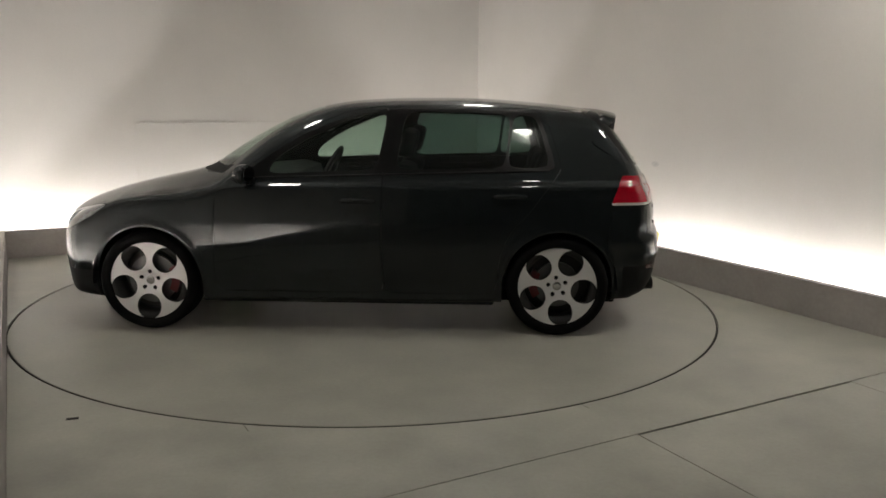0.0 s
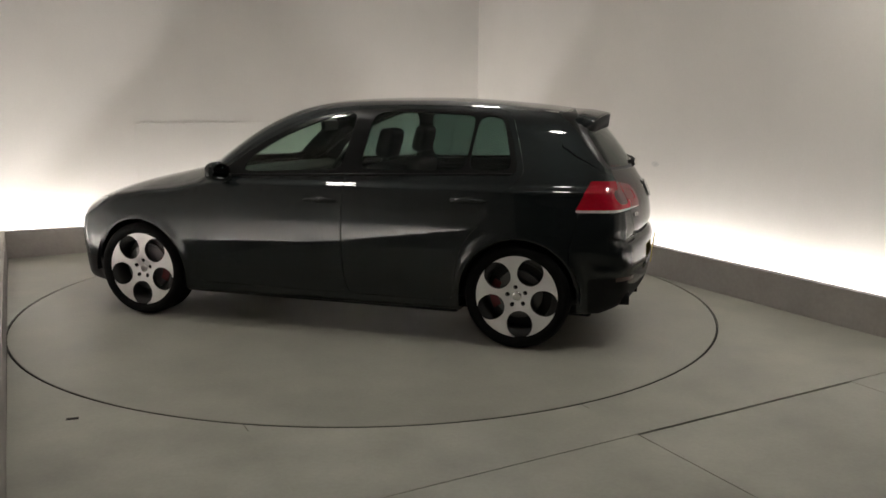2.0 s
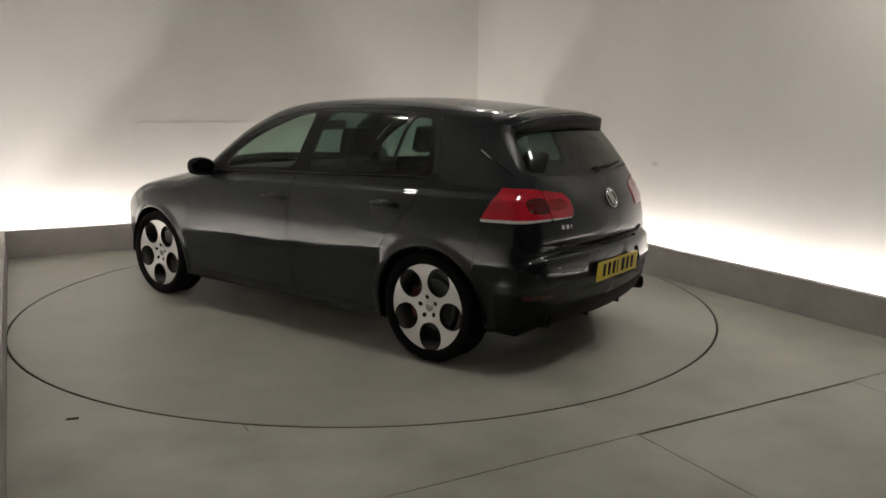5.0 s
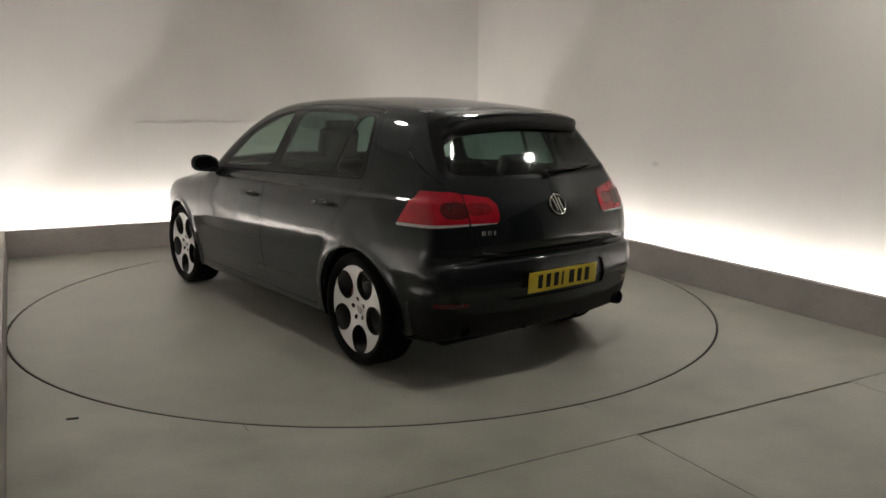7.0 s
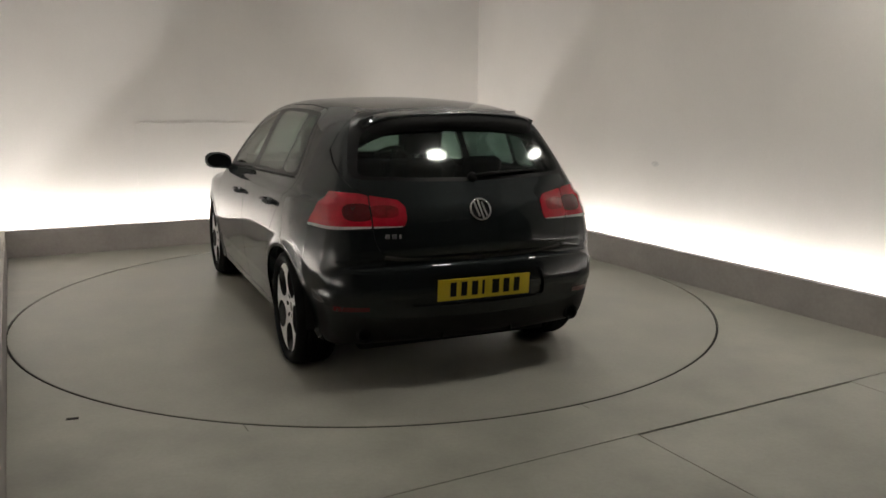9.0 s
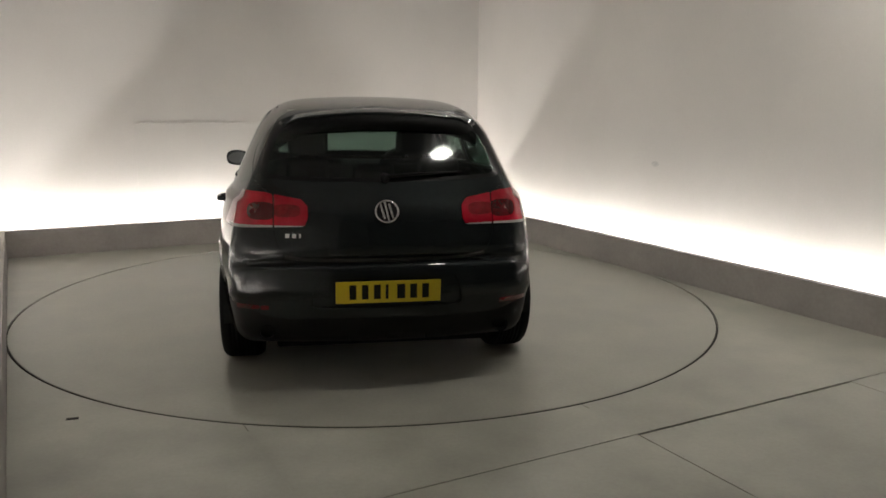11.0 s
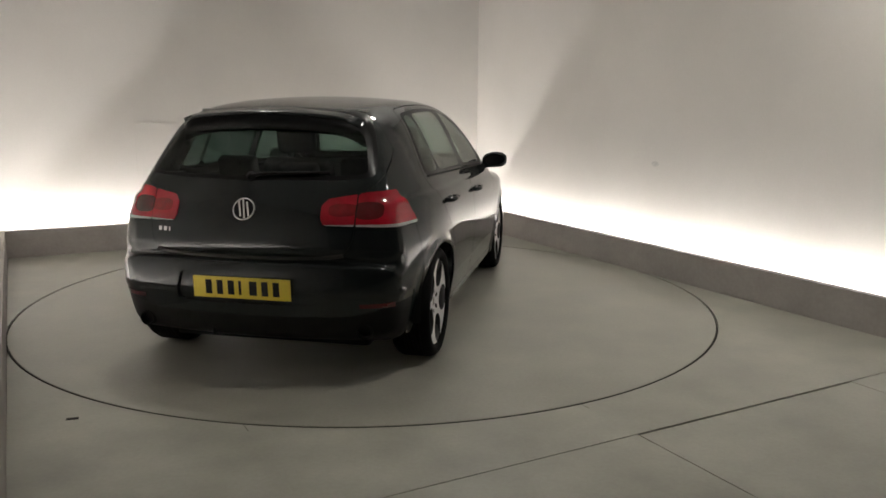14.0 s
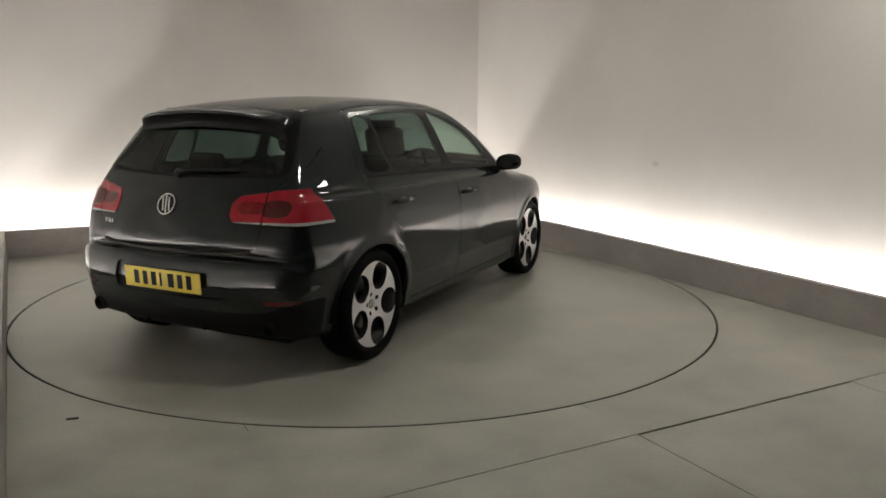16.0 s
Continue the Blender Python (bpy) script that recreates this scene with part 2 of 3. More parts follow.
scuff.transform(ROOM @ Matrix.Translation((P1, 0.06, 0.91)) @ Matrix.Diagonal((0.004, 0.05, 0.025, 1)))
tagged(part("wall_scuff", scuff, "smudge"), "faint grey filler patch on the side wall", "wall patch")

turntable = tagged(new("turntable"), "round beige-grey painted turntable set flush in the floor", "turntable")
part("deck", lathe_bm([(0.0001, -0.05), (RT - 0.006, -0.05), (RT - 0.003, -0.004), (RT - 0.006, 0.0), (0.0001, 0.0)], 160), "table", turntable)
part("edge_ring", lathe_bm([(RT - 0.0055, -0.05), (RT + 0.003, -0.05), (RT + 0.003, -0.003), (RT - 0.0015, -0.0015), (RT - 0.0035, -0.003)], 160, closed=True), "gap", turntable, "dark steel edge ring")
chip = part("floor_bracket", box_bm((-0.026, -0.010, -0.03), (0.026, 0.010, 0.004), 0.002), "gap")
chip.location, chip.rotation_euler = (-1.385, -2.262, 0), (0, 0, radians(12))
tagged(chip, "small dark metal stop let into the floor", "bracket")


def ceiling_lamp(p, q):
    base = tagged(new("ceiling_lamp"), "round white ceiling lamp out of view, switched on", "ceiling lamp", "round ceiling lamps")
    base.location = room(p, q, TOP)
    part("rim", lathe_bm([(0.165, 0.0), (0.18, -0.02), (0.175, -0.055), (0.151, -0.06), (0.151, 0.0)], 32, closed=True), "white_metal", base)
    part("diffuser", lathe_bm([(0.0001, -0.058), (0.10, -0.056), (0.150, -0.045), (0.150, -0.01), (0.0001, -0.01)], 32), "lamp", base, "glowing round diffuser")


# the last two are unseen, added to light car and floor from above
for p, q in ((0.15, -2.48), (2.1, -2.3), (-1.2, -0.1), (1.1, 0.3)):
    ceiling_lamp(p, q)


# ---- the car's skin: one smooth shell, cut into panels ----
# x forward from mid wheelbase, y to the car's left, z up
PROFILE = [(1.93, .178), (2.02, .188), (2.070, .235), (2.095, .36), (2.107, .47), (2.102, .56), (2.085, .63), (2.05, .695), (1.98, .748),
           (1.86, .800), (1.70, .850), (1.45, .911), (1.25, .956), (1.12, .992), (1.03, 1.036), (.88, 1.137), (.61, 1.290), (.36, 1.391),
           (.12, 1.444), (-.14, 1.466), (-.42, 1.474), (-.75, 1.473), (-1.05, 1.457), (-1.35, 1.431), (-1.55, 1.404), (-1.605, 1.382),
           (-1.654, 1.335), (-1.784, 1.180), (-1.878, 1.045), (-1.922, .980), (-1.960, .925), (-1.986, .86), (-2.000, .79), (-2.006, .735),
           (-1.998, .694), (-1.976, .676), (-1.984, .660), (-2.016, .640), (-2.030, .58), (-2.036, .505), (-2.024, .478), (-2.018, .44), (-2.006, .37), (-1.982, .31), (-1.94, .255), (-1.84, .212)]


def curve_through(pts, n=6):
    """Closed Catmull-Rom curve through 2D points."""
    p = np.array(pts)
    out = []
    for i in range(len(p)):
        a, b, c, d = p[i - 1], p[i], p[(i + 1) % len(p)], p[(i + 2) % len(p)]
        if i == 0:
            a = 2 * b - c
        if i == len(p) - 2:
            d = 2 * c - b
        if i == len(p) - 1:          # the flat underside
            out += [b + (c - b) * k / n for k in range(n)]
            continue
        for k in range(n):
            t = k / n
            out.append(0.5 * (2 * b + (c - a) * t + (2 * a - 5 * b + 4 * c - d) * t * t + (3 * b - a - 3 * c + d) * t ** 3))
    return np.array(out)


def poly_field(poly, x, z):
    """Signed distance to a closed polygon, positive inside."""
    poly = np.asarray(poly, float)
    best = np.full(x.shape, 1e9)
    inside = np.zeros(x.shape, bool)
    for (x0, z0), (x1, z1) in zip(poly, np.roll(poly, -1, 0)):
        dx, dz = x1 - x0, z1 - z0
        t = np.clip(((x - x0) * dx + (z - z0) * dz) / (dx * dx + dz * dz + 1e-12), 0, 1)
        best = np.minimum(best, (x - x0 - t * dx) ** 2 + (z - z0 - t * dz) ** 2)
        cross = (z0 > z) != (z1 > z)
        if dz:
            inside ^= cross & (x < x0 + (z - z0) * dx / dz)
    return np.where(inside, 1, -1) * np.sqrt(best)


GX0, GZ0, GH = -2.4, -0.1, 0.01
gx, gz = np.meshgrid(GX0 + GH * np.arange(500), GZ0 + GH * np.arange(190), indexing="ij")
SIDE_FIELD = -poly_field(curve_through(PROFILE), gx, gz)


def side_dist(x, z):
    u = np.clip((x - GX0) / GH, 0, 498.0)
    v = np.clip((z - GZ0) / GH, 0, 188.0)
    i, j = u.astype(int), v.astype(int)
    a, b = u - i, v - j
    s = SIDE_FIELD
    return (s[i, j] * (1 - a) + s[i + 1, j] * a) * (1 - b) + (s[i, j + 1] * (1 - a) + s[i + 1, j + 1] * a) * b


SZ = [.10, .17, .24, .34, .46, .60, .74, .83, .880, .920, .950, .964, .978, .990, 1.02, 1.10, 1.20, 1.30, 1.38, 1.44, 1.55]
SY = [.795, .822, .836, .852, .874, .8865, .8865, .876, .866, .856, .849, .844, .824, .812, .800, .766, .722, .675, .628, .586, .47]
_zf = np.linspace(.10, 1.55, 600)
_yf = np.interp(_zf, SZ, SY)
_k = np.exp(-np.linspace(-1.6, 1.6, 7) ** 2)
_yf[3:-3] = np.convolve(_yf, _k / _k.sum(), "valid")
WHEELS = (1.289, -1.289)
WR = 0.316


def half_width(x, z):
    y = np.interp(z - np.interp(x, [-1.6, -1.2, .2, .8], [-.022, -.020, -.036, -.048]), _zf, _yf)      # the shoulder line rises to the tail
    front = np.clip((x - .95) / 1.18, 0, 1.2)
    rear = np.clip((-x - .95) / 1.08, 0, 1.2)
    y = y - .285 * front ** 2.7 - (.172 + .05 * np.clip((z - .6) / .3, 0, 1)) * rear ** 2.2
    y = y - .05 * np.clip((z - 1.0) / .4, 0, 1) * np.clip((-x - .9) / .8, 0, 1.2)     # the tail narrows towards the roof
    for wx in WHEELS:                                                                   # flared arch lips
        r = np.hypot(x - wx, z - WR)
        y = y + .010 * np.exp(-((r - .360) / .026) ** 2) * (z > .2)
    low = np.exp(-((z - .215) / .030) ** 2) * np.clip((1.0 - np.abs(x)) / .2, 0, 1)
    y = y + .002 * np.exp(-((z - .405) / .014) ** 2) * np.clip((.95 - np.abs(x)) / .15, 0, 1)   # pressed line low on the doors
    y = y + .011 * np.exp(-((z - .485) / .024) ** 2) * np.clip((-x - 1.68) / .12, 0, 1)           # crease round the rear bumper's corner
    return y + .005 * low                                                               # sill lip


def body(x, y, z):
    """Below 0 inside the body."""
    ay = np.abs(y)
    bow = np.interp(x, [-2.1, -1.9, -1.65, -1.2, 0, .35, .8, 1.1, 1.5, 2.2], [-.15, -.12, -.075, 0, 0, .15, .24, .25, .14, .33])
    high = np.clip((z - .55) / .25, 0, 1)
    bow = bow - .034 * np.clip((-x - 1.75) / .12, 0, 1) * np.clip((z - .66) / .03, 0, 1) * np.clip((1.10 - z) / .15, 0, 1)   # fuller tailgate
    s = side_dist(x + bow * (ay / .75) ** 2, z + .045 * (ay / .65) ** 2 * high * np.interp(x, [.9, 1.3], [1, .65]))
    w = (ay - half_width(x, z)) * .92
    k = np.interp(z, [.2, .4, .8, 1.0, 1.3, 1.5], [.035, .07, .055, .07, .10, .12])
    k = k + .05 * np.clip((np.abs(x) - 1.5) / .3, 0, 1) * np.clip((1.0 - z) / .3, 0, 1)
    h = np.clip(k - np.abs(s - w), 0, None) / k
    return np.maximum(s, w) + h * h * k * .25


def gradient(p, e=.002):
    g = np.stack([body(*(p + d).T) - body(*(p - d).T) for d in np.eye(3) * e], 1)
    return g / (2 * e)


def onto(p, n=4):
    for _ in range(n):
        g = gradient(p)
        p = p - g * (body(*p.T) / np.maximum((g * g).sum(1), .2))[:, None]
    return p


def build_skin(h=.016):
    """Surface nets over the body's field, then eased and laid back on the surface."""
    ny = int(1.9 / h / 2) * 2
    X, Y, Z = -2.14 + h * np.arange(int(4.40 / h)), h * (np.arange(ny) - ny / 2 + .5), .12 + h * np.arange(int(1.42 / h))
    f = body(*np.meshgrid(X, Y, Z, indexing="ij"))
    neg = f < 0
    c = [neg[i:neg.shape[0] - 1 + i, j:neg.shape[1] - 1 + j, k:neg.shape[2] - 1 + k] for i in (0, 1) for j in (0, 1) for k in (0, 1)]
    cnt = sum(a.astype(int) for a in c)
    live = (cnt > 0) & (cnt < 8)
    idx = np.full(live.shape, -1)
    idx[live] = np.arange(live.sum())
    ii = np.argwhere(live)
    V = np.stack([X[ii[:, 0]] + h / 2, Y[ii[:, 1]] + h / 2, Z[ii[:, 2]] + h / 2], 1)
    quads = []
    for ax in range(3):
        a, b = [(1, 2), (2, 0), (0, 1)][ax]
        lo, hi = [slice(None)] * 3, [slice(None)] * 3
        lo[ax], hi[ax] = slice(0, -1), slice(1, None)
        ch = np.argwhere(neg[tuple(lo)] != neg[tuple(hi)])
        for e in ch:
            if e[a] == 0 or e[b] == 0 or e[a] >= idx.shape[a] or e[b] >= idx.shape[b]:
                continue
            q = []
            for da, db in ((-1, -1), (0, -1), (0, 0), (-1, 0)):
                m = e.copy()
                m[a] += da
                m[b] += db
                q.append(int(idx[tuple(m)]))
            quads.append(q if neg[tuple(e)] else q[::-1])
    V = onto(V, 5)
    Q = np.array(quads)
    E = np.concatenate([Q[:, [0, 1]], Q[:, [1, 2]], Q[:, [2, 3]], Q[:, [3, 0]]])
    for _ in range(4):
        acc, num = np.zeros_like(V), np.zeros(len(V))
        for s, t in ((0, 1), (1, 0)):
            np.add.at(acc, E[:, s], V[E[:, t]])
            np.add.at(num, E[:, s], 1)
        V = onto(.5 * V + .5 * acc / num[:, None], 2)
    return [tuple(v) for v in V], [list(q) for q in quads]


SV, SKIN = build_skin()


def cut(polys, field):
    """Cut polygons of the skin where a field of the place changes sign: (inside, outside)."""
    used = sorted({i for q in polys for i in q})
    P = np.array([SV[i] for i in used])
    val = dict(zip(used, np.where(np.abs(fv := field(*P.T)) < 1e-7, 1e-7, fv)))
    made = {}
    ins, outs = [], []
    for q in polys:
        s = [val[i] > 0 for i in q]
        if all(s):
            ins.append(q)
        elif not any(s):
            outs.append(q)
        else:
            a, b = [], []
            for i, j in zip(q, q[1:] + q[:1]):
                (a if val[i] > 0 else b).append(i)
                if (val[i] > 0) != (val[j] > 0):
                    key = (min(i, j), max(i, j))
                    if key not in made:
                        t = val[i] / (val[i] - val[j])
                        SV.append(tuple(SV[i][k] + t * (SV[j][k] - SV[i][k]) for k in range(3)))
                        made[key] = len(SV) - 1
                    a.append(made[key])
                    b.append(made[key])
            if len(a) > 2:
                ins.append(a)
            if len(b) > 2:
                outs.append(b)
    return ins, outs


def skin_part(name, polys, material, parent, label="", flange=.014, lift=0.0, holder=None):
    """One panel of the skin, with its edges turned inwards and the shell's own normals."""
    used = sorted({i for q in polys for i in q})
    if not used:
        return None
    at = {i: k for k, i in enumerate(used)}
    P = np.array([SV[i] for i in used])
    N = gradient(P, .009)
    N /= np.linalg.norm(N, axis=1)[:, None]
    P = P + N * lift
    faces = [[at[i] for i in q] for q in polys]
    verts, norms = [tuple(p) for p in P], [tuple(n) for n in N]
    if flange:
        once = {}
        for q in faces:
            for i, j in zip(q, q[1:] + q[:1]):
                once[(i, j)] = once.get((i, j), 0) + 1
        edge = [e for e in once if (e[1], e[0]) not in once]
        low = {}
        for i, j in edge:
            for k in (i, j):
                if k not in low:
                    verts += [tuple(P[k]), tuple(P[k] - N[k] * flange)]
                    norms += [(0, 0, 0)] * 2
                    low[k] = len(verts) - 2
            faces.append([low[j], low[i], low[i] + 1, low[j] + 1])
            d = np.cross(P[j] - P[i], N[i])
            for k in (low[i], low[i] + 1, low[j], low[j] + 1):
                norms[k] = tuple(np.array(norms[k]) + d)
    me = bpy.data.meshes.new(name)
    me.from_pydata(verts, [], faces)
    me.materials.append(M[material])
    for f in me.polygons:
        f.use_smooth = True
    nn = np.array(norms)
    nn /= np.maximum(np.linalg.norm(nn, axis=1)[:, None], 1e-9)
    me.normals_split_custom_set_from_vertices([tuple(v) for v in nn])
    ob = new(name, me)
    ob.parent = parent
    return tagged(ob, label) if label else ob


def band(field, g=.0017):
    """Cut out a panel with a narrow shut line round it: (panel, rest)."""
    def run(polys):
        a, rest = cut(polys, lambda x, y, z: field(x, y, z) - g)
        _, rest = cut(rest, lambda x, y, z: field(x, y, z) + g)
        return a, rest
    return run


def in_side(poly, side, least=.35):
    poly = curve_soft(poly)
    return lambda x, y, z: np.minimum(poly_field(poly, x, z), side * y - least)


def in_rear(poly, lim=-1.3):
    poly = curve_soft(mirrored(poly))
    return lambda x, y, z: np.minimum(poly_field(poly, y, z), lim - x)


def in_front(poly, lim=.1):
    poly = curve_soft(mirrored(poly))
    return lambda x, y, z: np.minimum(poly_field(poly, y, z), x - lim)


def mirrored(poly):
    return list(poly) + [(-a, b) for a, b in reversed(poly) if a > 1e-6]


def curve_soft(poly, n=2):
    """Round a polygon's corners a little by cutting them twice."""
    p = np.array(poly, float)
    for _ in range(n):
        q = []
        for a, b in zip(p, np.roll(p, -1, 0)):
            d = np.linalg.norm(b - a)
            c = min(.28, .035 / max(d, 1e-6))
            q += [a + (b - a) * c, b + (a - b) * c]
        p = np.array(q)
    return p


def skin_y(x, z):
    lo, hi = 0.2, 1.1
    for _ in range(40):
        m = (lo + hi) / 2
        if body(np.array([x]), np.array([m]), np.array([z]))[0] < 0:
            lo = m
        else:
            hi = m
    return lo


def skin_x(y, z, rear=True):
    lo, hi = (-1.0, -2.3) if rear else (1.0, 2.4)
    for _ in range(40):
        m = (lo + hi) / 2
        if body(np.array([m]), np.array([y]), np.array([z]))[0] < 0:
            lo = m
        else:
            hi = m
    return lo


def skin_normal(x, y, z):
    return Vector(gradient(np.array([[x, y, z]]))[0]).normalized()


car = tagged(new("car"), "dark metallic grey five-door hatchback with bright five-spoke wheels", "car")
rest = SKIN
# wheel arches
for wx in WHEELS:
    _, rest = cut(rest, lambda x, y, z, wx=wx: np.minimum(.347 - np.hypot(x - wx, z - WR), np.abs(y) - .45))
    _, rest = cut(rest, lambda x, y, z, wx=wx: np.minimum(.347 - np.abs(x - wx), np.minimum(np.abs(y) - .45, WR - .02 - z)))

# glass and lamps on the tail
rear_glass, rest = cut(rest, in_rear([(0, 1.42), (.50, 1.385), (.565, 1.30), (.625, 1.10), (.605, 1.058), (.30, 1.048), (0, 1.045)], -1.45))
# black edge band, deeper at the top to take in the spoiler's shadow
rear_pane, rear_band = cut(rear_glass, in_rear([(0, 1.318), (.44, 1.308), (.525, 1.285), (.585, 1.10), (.565, 1.075), (.30, 1.066), (0, 1.064)], -1.45))
window = skin_part("rear_window", rear_pane, "privacy", car, "dark tinted rear window", 0)
skin_part("window_border", rear_band, "gloss_black", window, "black border of the rear window, its top also the spoiler's shade", 0)


def lamp_field(side, inner):
    def f(x, y, z):
        ay = side * y
        top = .992 + .010 * np.clip((ay - .55) / .2, 0, 1) - .16 * np.clip(.60 - ay, 0, 1)
        low = .824 + .012 * np.clip((.72 - ay) / .35, 0, 1)
        v = np.minimum(z - low, top - z)
        if inner:
            end = ay - (.385 + .9 * np.clip(z - .93, 0, 1) + .5 * np.clip(.87 - z, 0, 1))
            return np.minimum(np.minimum(v, end), np.minimum(.5485 - ay, -1.5 - x))
        lead = -x - (1.604 + .44 * (z - .82))
        return np.minimum(np.minimum(v, ay - .5545), lead)
    return f


for s in (1, -1):
    for inner in (True, False):
        lamp, rest = cut(rest, lamp_field(s, inner))
        ob = tagged(new("tail_light_inner" if inner else "tail_light"), "red tail light with a clear strip below")
        ob.parent = car
        strip, lens = cut(lamp, lambda x, y, z: .8385 - z)
        core = []
        if not inner:
            core, lens = cut(lens, lambda x, y, z: 1 - (np.abs(np.abs(y) - .612) / .070) ** 3 - (np.abs(z - .905) / .042) ** 3)
        else:
            core, lens = cut(lens, lambda x, y, z: 1 - (np.abs(np.abs(y) - .490) / .070) ** 3 - (np.abs(z - .908) / .030) ** 3)
        skin_part("lens", lens, "red", ob, flange=.02, lift=.004)
        skin_part("inner_lens", core, "mid_red" if inner else "dark_red", ob, "smoked dark red lens", .02, .002)
        skin_part("reversing_strip", strip, "clear", ob, "clear white strip", .02, .004)

gate, rest = band(in_rear([(0, 1.50), (.60, 1.41), (.662, 1.12), (.648, 1.04), (.560, .985), (.5515, .90), (.5515, .80), (.535, .735), (.50, .690), (.40, .668), (0, .660)], -1.50))(rest)
gate2, gate = cut(gate, lambda x, y, z: np.minimum(z - 1.355, x + 1.66))
rest = rest + gate2
skin_part("tailgate", gate, "paint", car)

# side glass, doors
for s in (1, -1):
    DLO = [(.66, .972), (-.17, 1.012), (-1.245, 1.033), (-1.265, 1.06), (-1.175, 1.345), (-1.13, 1.378), (-.80, 1.398), (-.45, 1.402), (-.16, 1.390), (.04, 1.352),
           (.30, 1.243), (.50, 1.125), (.665, 1.005)]
    dlo, rest = cut(rest, in_side(DLO, s))
    front, dlo = cut(dlo, in_side([(.50, .998), (-.155, 1.030), (-.215, 1.378), (-.10, 1.368), (.03, 1.328), (.27, 1.225), (.46, 1.108), (.52, 1.03)], s))
    mid, dlo = cut(dlo, in_side([(-.275, 1.030), (-.948, 1.045), (-.986, 1.370), (-.80, 1.378), (-.45, 1.384), (-.325, 1.378)], s))
    quarter, dlo = cut(dlo, in_side([(-.966, 1.046), (-1.232, 1.052), (-1.155, 1.335), (-1.115, 1.362), (-1.004, 1.370)], s))
    skin_part("front_side_window", front, "glass", car, "clear green-tinted door glass", 0)
    skin_part("rear_side_window", mid, "privacy", car, "dark tinted door glass", 0)
    skin_part("quarter_window", quarter, "privacy", car, "dark tinted quarter glass", 0)
    skin_part("window_frame", dlo, "gloss_black", car, "black window surround and pillars", .012)
    fd, rest = band(in_side([(.862, .262), (.856, .60), (.842, .90), (.80, .968), (.66, 1.035), (.33, 1.258), (.06, 1.378), (-.16, 1.416), (-.215, 1.416), (-.19, 1.0), (-.19, .5), (-.205, .262)], s))(rest)
    rd, rest = band(in_side([(-.211, .262), (-.196, .5), (-.196, 1.0), (-.221, 1.416), (-.45, 1.424), (-.85, 1.420), (-1.16, 1.398), (-1.215, 1.34), (-1.30, 1.06), (-1.29, 1.02),
                             (-1.16, .86), (-1.10, .775), (-.99, .665), (-.925, .52), (-.905, .262)], s))(rest)
    skin_part("front_door", fd, "paint", car)
    skin_part("rear_door", rd, "paint", car)

# windscreen, bonnet, headlights, grille
screen, rest = cut(rest, in_front([(0, 1.425), (.40, 1.404), (.47, 1.37), (.52, 1.26), (.60, 1.08), (.615, 1.036), (.57, 1.029), (0, 1.040)], .02))
skin_part("windscreen", screen, "glass", car, "clear green-tinted windscreen", 0)
scuttle, rest = cut(rest, lambda x, y, z: np.minimum(np.minimum(x - .62, z - .985), np.minimum(1.042 - z, .66 - np.abs(y))))
skin_part("scuttle_panel", scuttle, "black", car, "black plastic scuttle under the windscreen", .01)
for s in (1, -1):
    hl, rest = band(lambda x, y, z, s=s: np.minimum(poly_field(curve_soft([(.43, .605), (.45, .69), (.58, .742), (.72, .785), (.79, .80), (.815, .77), (.80, .68), (.70, .61)]), s * y, z), x - 1.45), .002)(rest)
    eye, hl = cut(hl, lambda x, y, z: .052 - np.hypot(np.abs(y) - .655, z - .695))
    lamp = skin_part("headlight", hl, "headlamp", car, "dark headlight housing under clear glass", .02)
    skin_part("reflector", eye, "chrome", lamp, "bright round reflector", .02, -.012)
bonnet_poly = curve_soft(mirrored([(0, 2.075), (.30, 2.055), (.50, 1.985), (.62, 1.86), (.70, 1.60), (.735, 1.30), (.735, 1.0), (.70, .80), (.45, 1.02), (0, 1.08)]))
bonnet, rest = band(lambda x, y, z: np.minimum(poly_field(bonnet_poly, y, x), z - .66))(rest)
skin_part("bonnet", bonnet, "paint", car)
grille, rest = cut(rest, in_front([(0, .655), (.42, .65), (.425, .60), (.40, .575), (0, .57)], 1.6))
skin_part("grille", grille, "black", car, "black honeycomb grille", .03)
intake, rest = cut(rest, in_front([(0, .45), (.55, .45), (.70, .43), (.66, .30), (.5, .27), (0, .26)], 1.6))
skin_part("air_intake", intake, "black", car, "black lower air intake", .03)
nose, rest = band(lambda x, y, z: np.minimum(x - 1.52 - .25 * np.clip(z - .5, 0, 1), .80 - z))(rest)
lip, nose = cut(nose, lambda x, y, z: .365 - z)
skin_part("front_lip", lip, "black", car, "black lower front apron", .02)
skin_part("front_bumper", nose, "paint", car)
# rear bumper with plate recess and black lower valance
bump, rest = band(lambda x, y, z: np.minimum(-x - 1.585 - .2 * np.clip(z - .6, 0, 1), .822 - z))(rest)
val, bump = cut(bump, lambda x, y, z: np.minimum(.375 + .07 * np.clip((np.abs(y) - .45) / .3, 0, 1) ** 2 - z, -1.70 - x))
recess, bump = cut(bump, in_rear([(0, .595), (.335, .595), (.352, .575), (.385, .452), (.36, .435), (0, .435)], -1.8))
skin_part("rear_bumper", bump, "paint", car, flange=.03)
skin_part("rear_valance", val, "black", car, "black lower rear valance", .02)
skin_part("plate_recess", recess, "paint", car, flange=0, lift=-.014)
skin_part("body", rest, "paint", car)


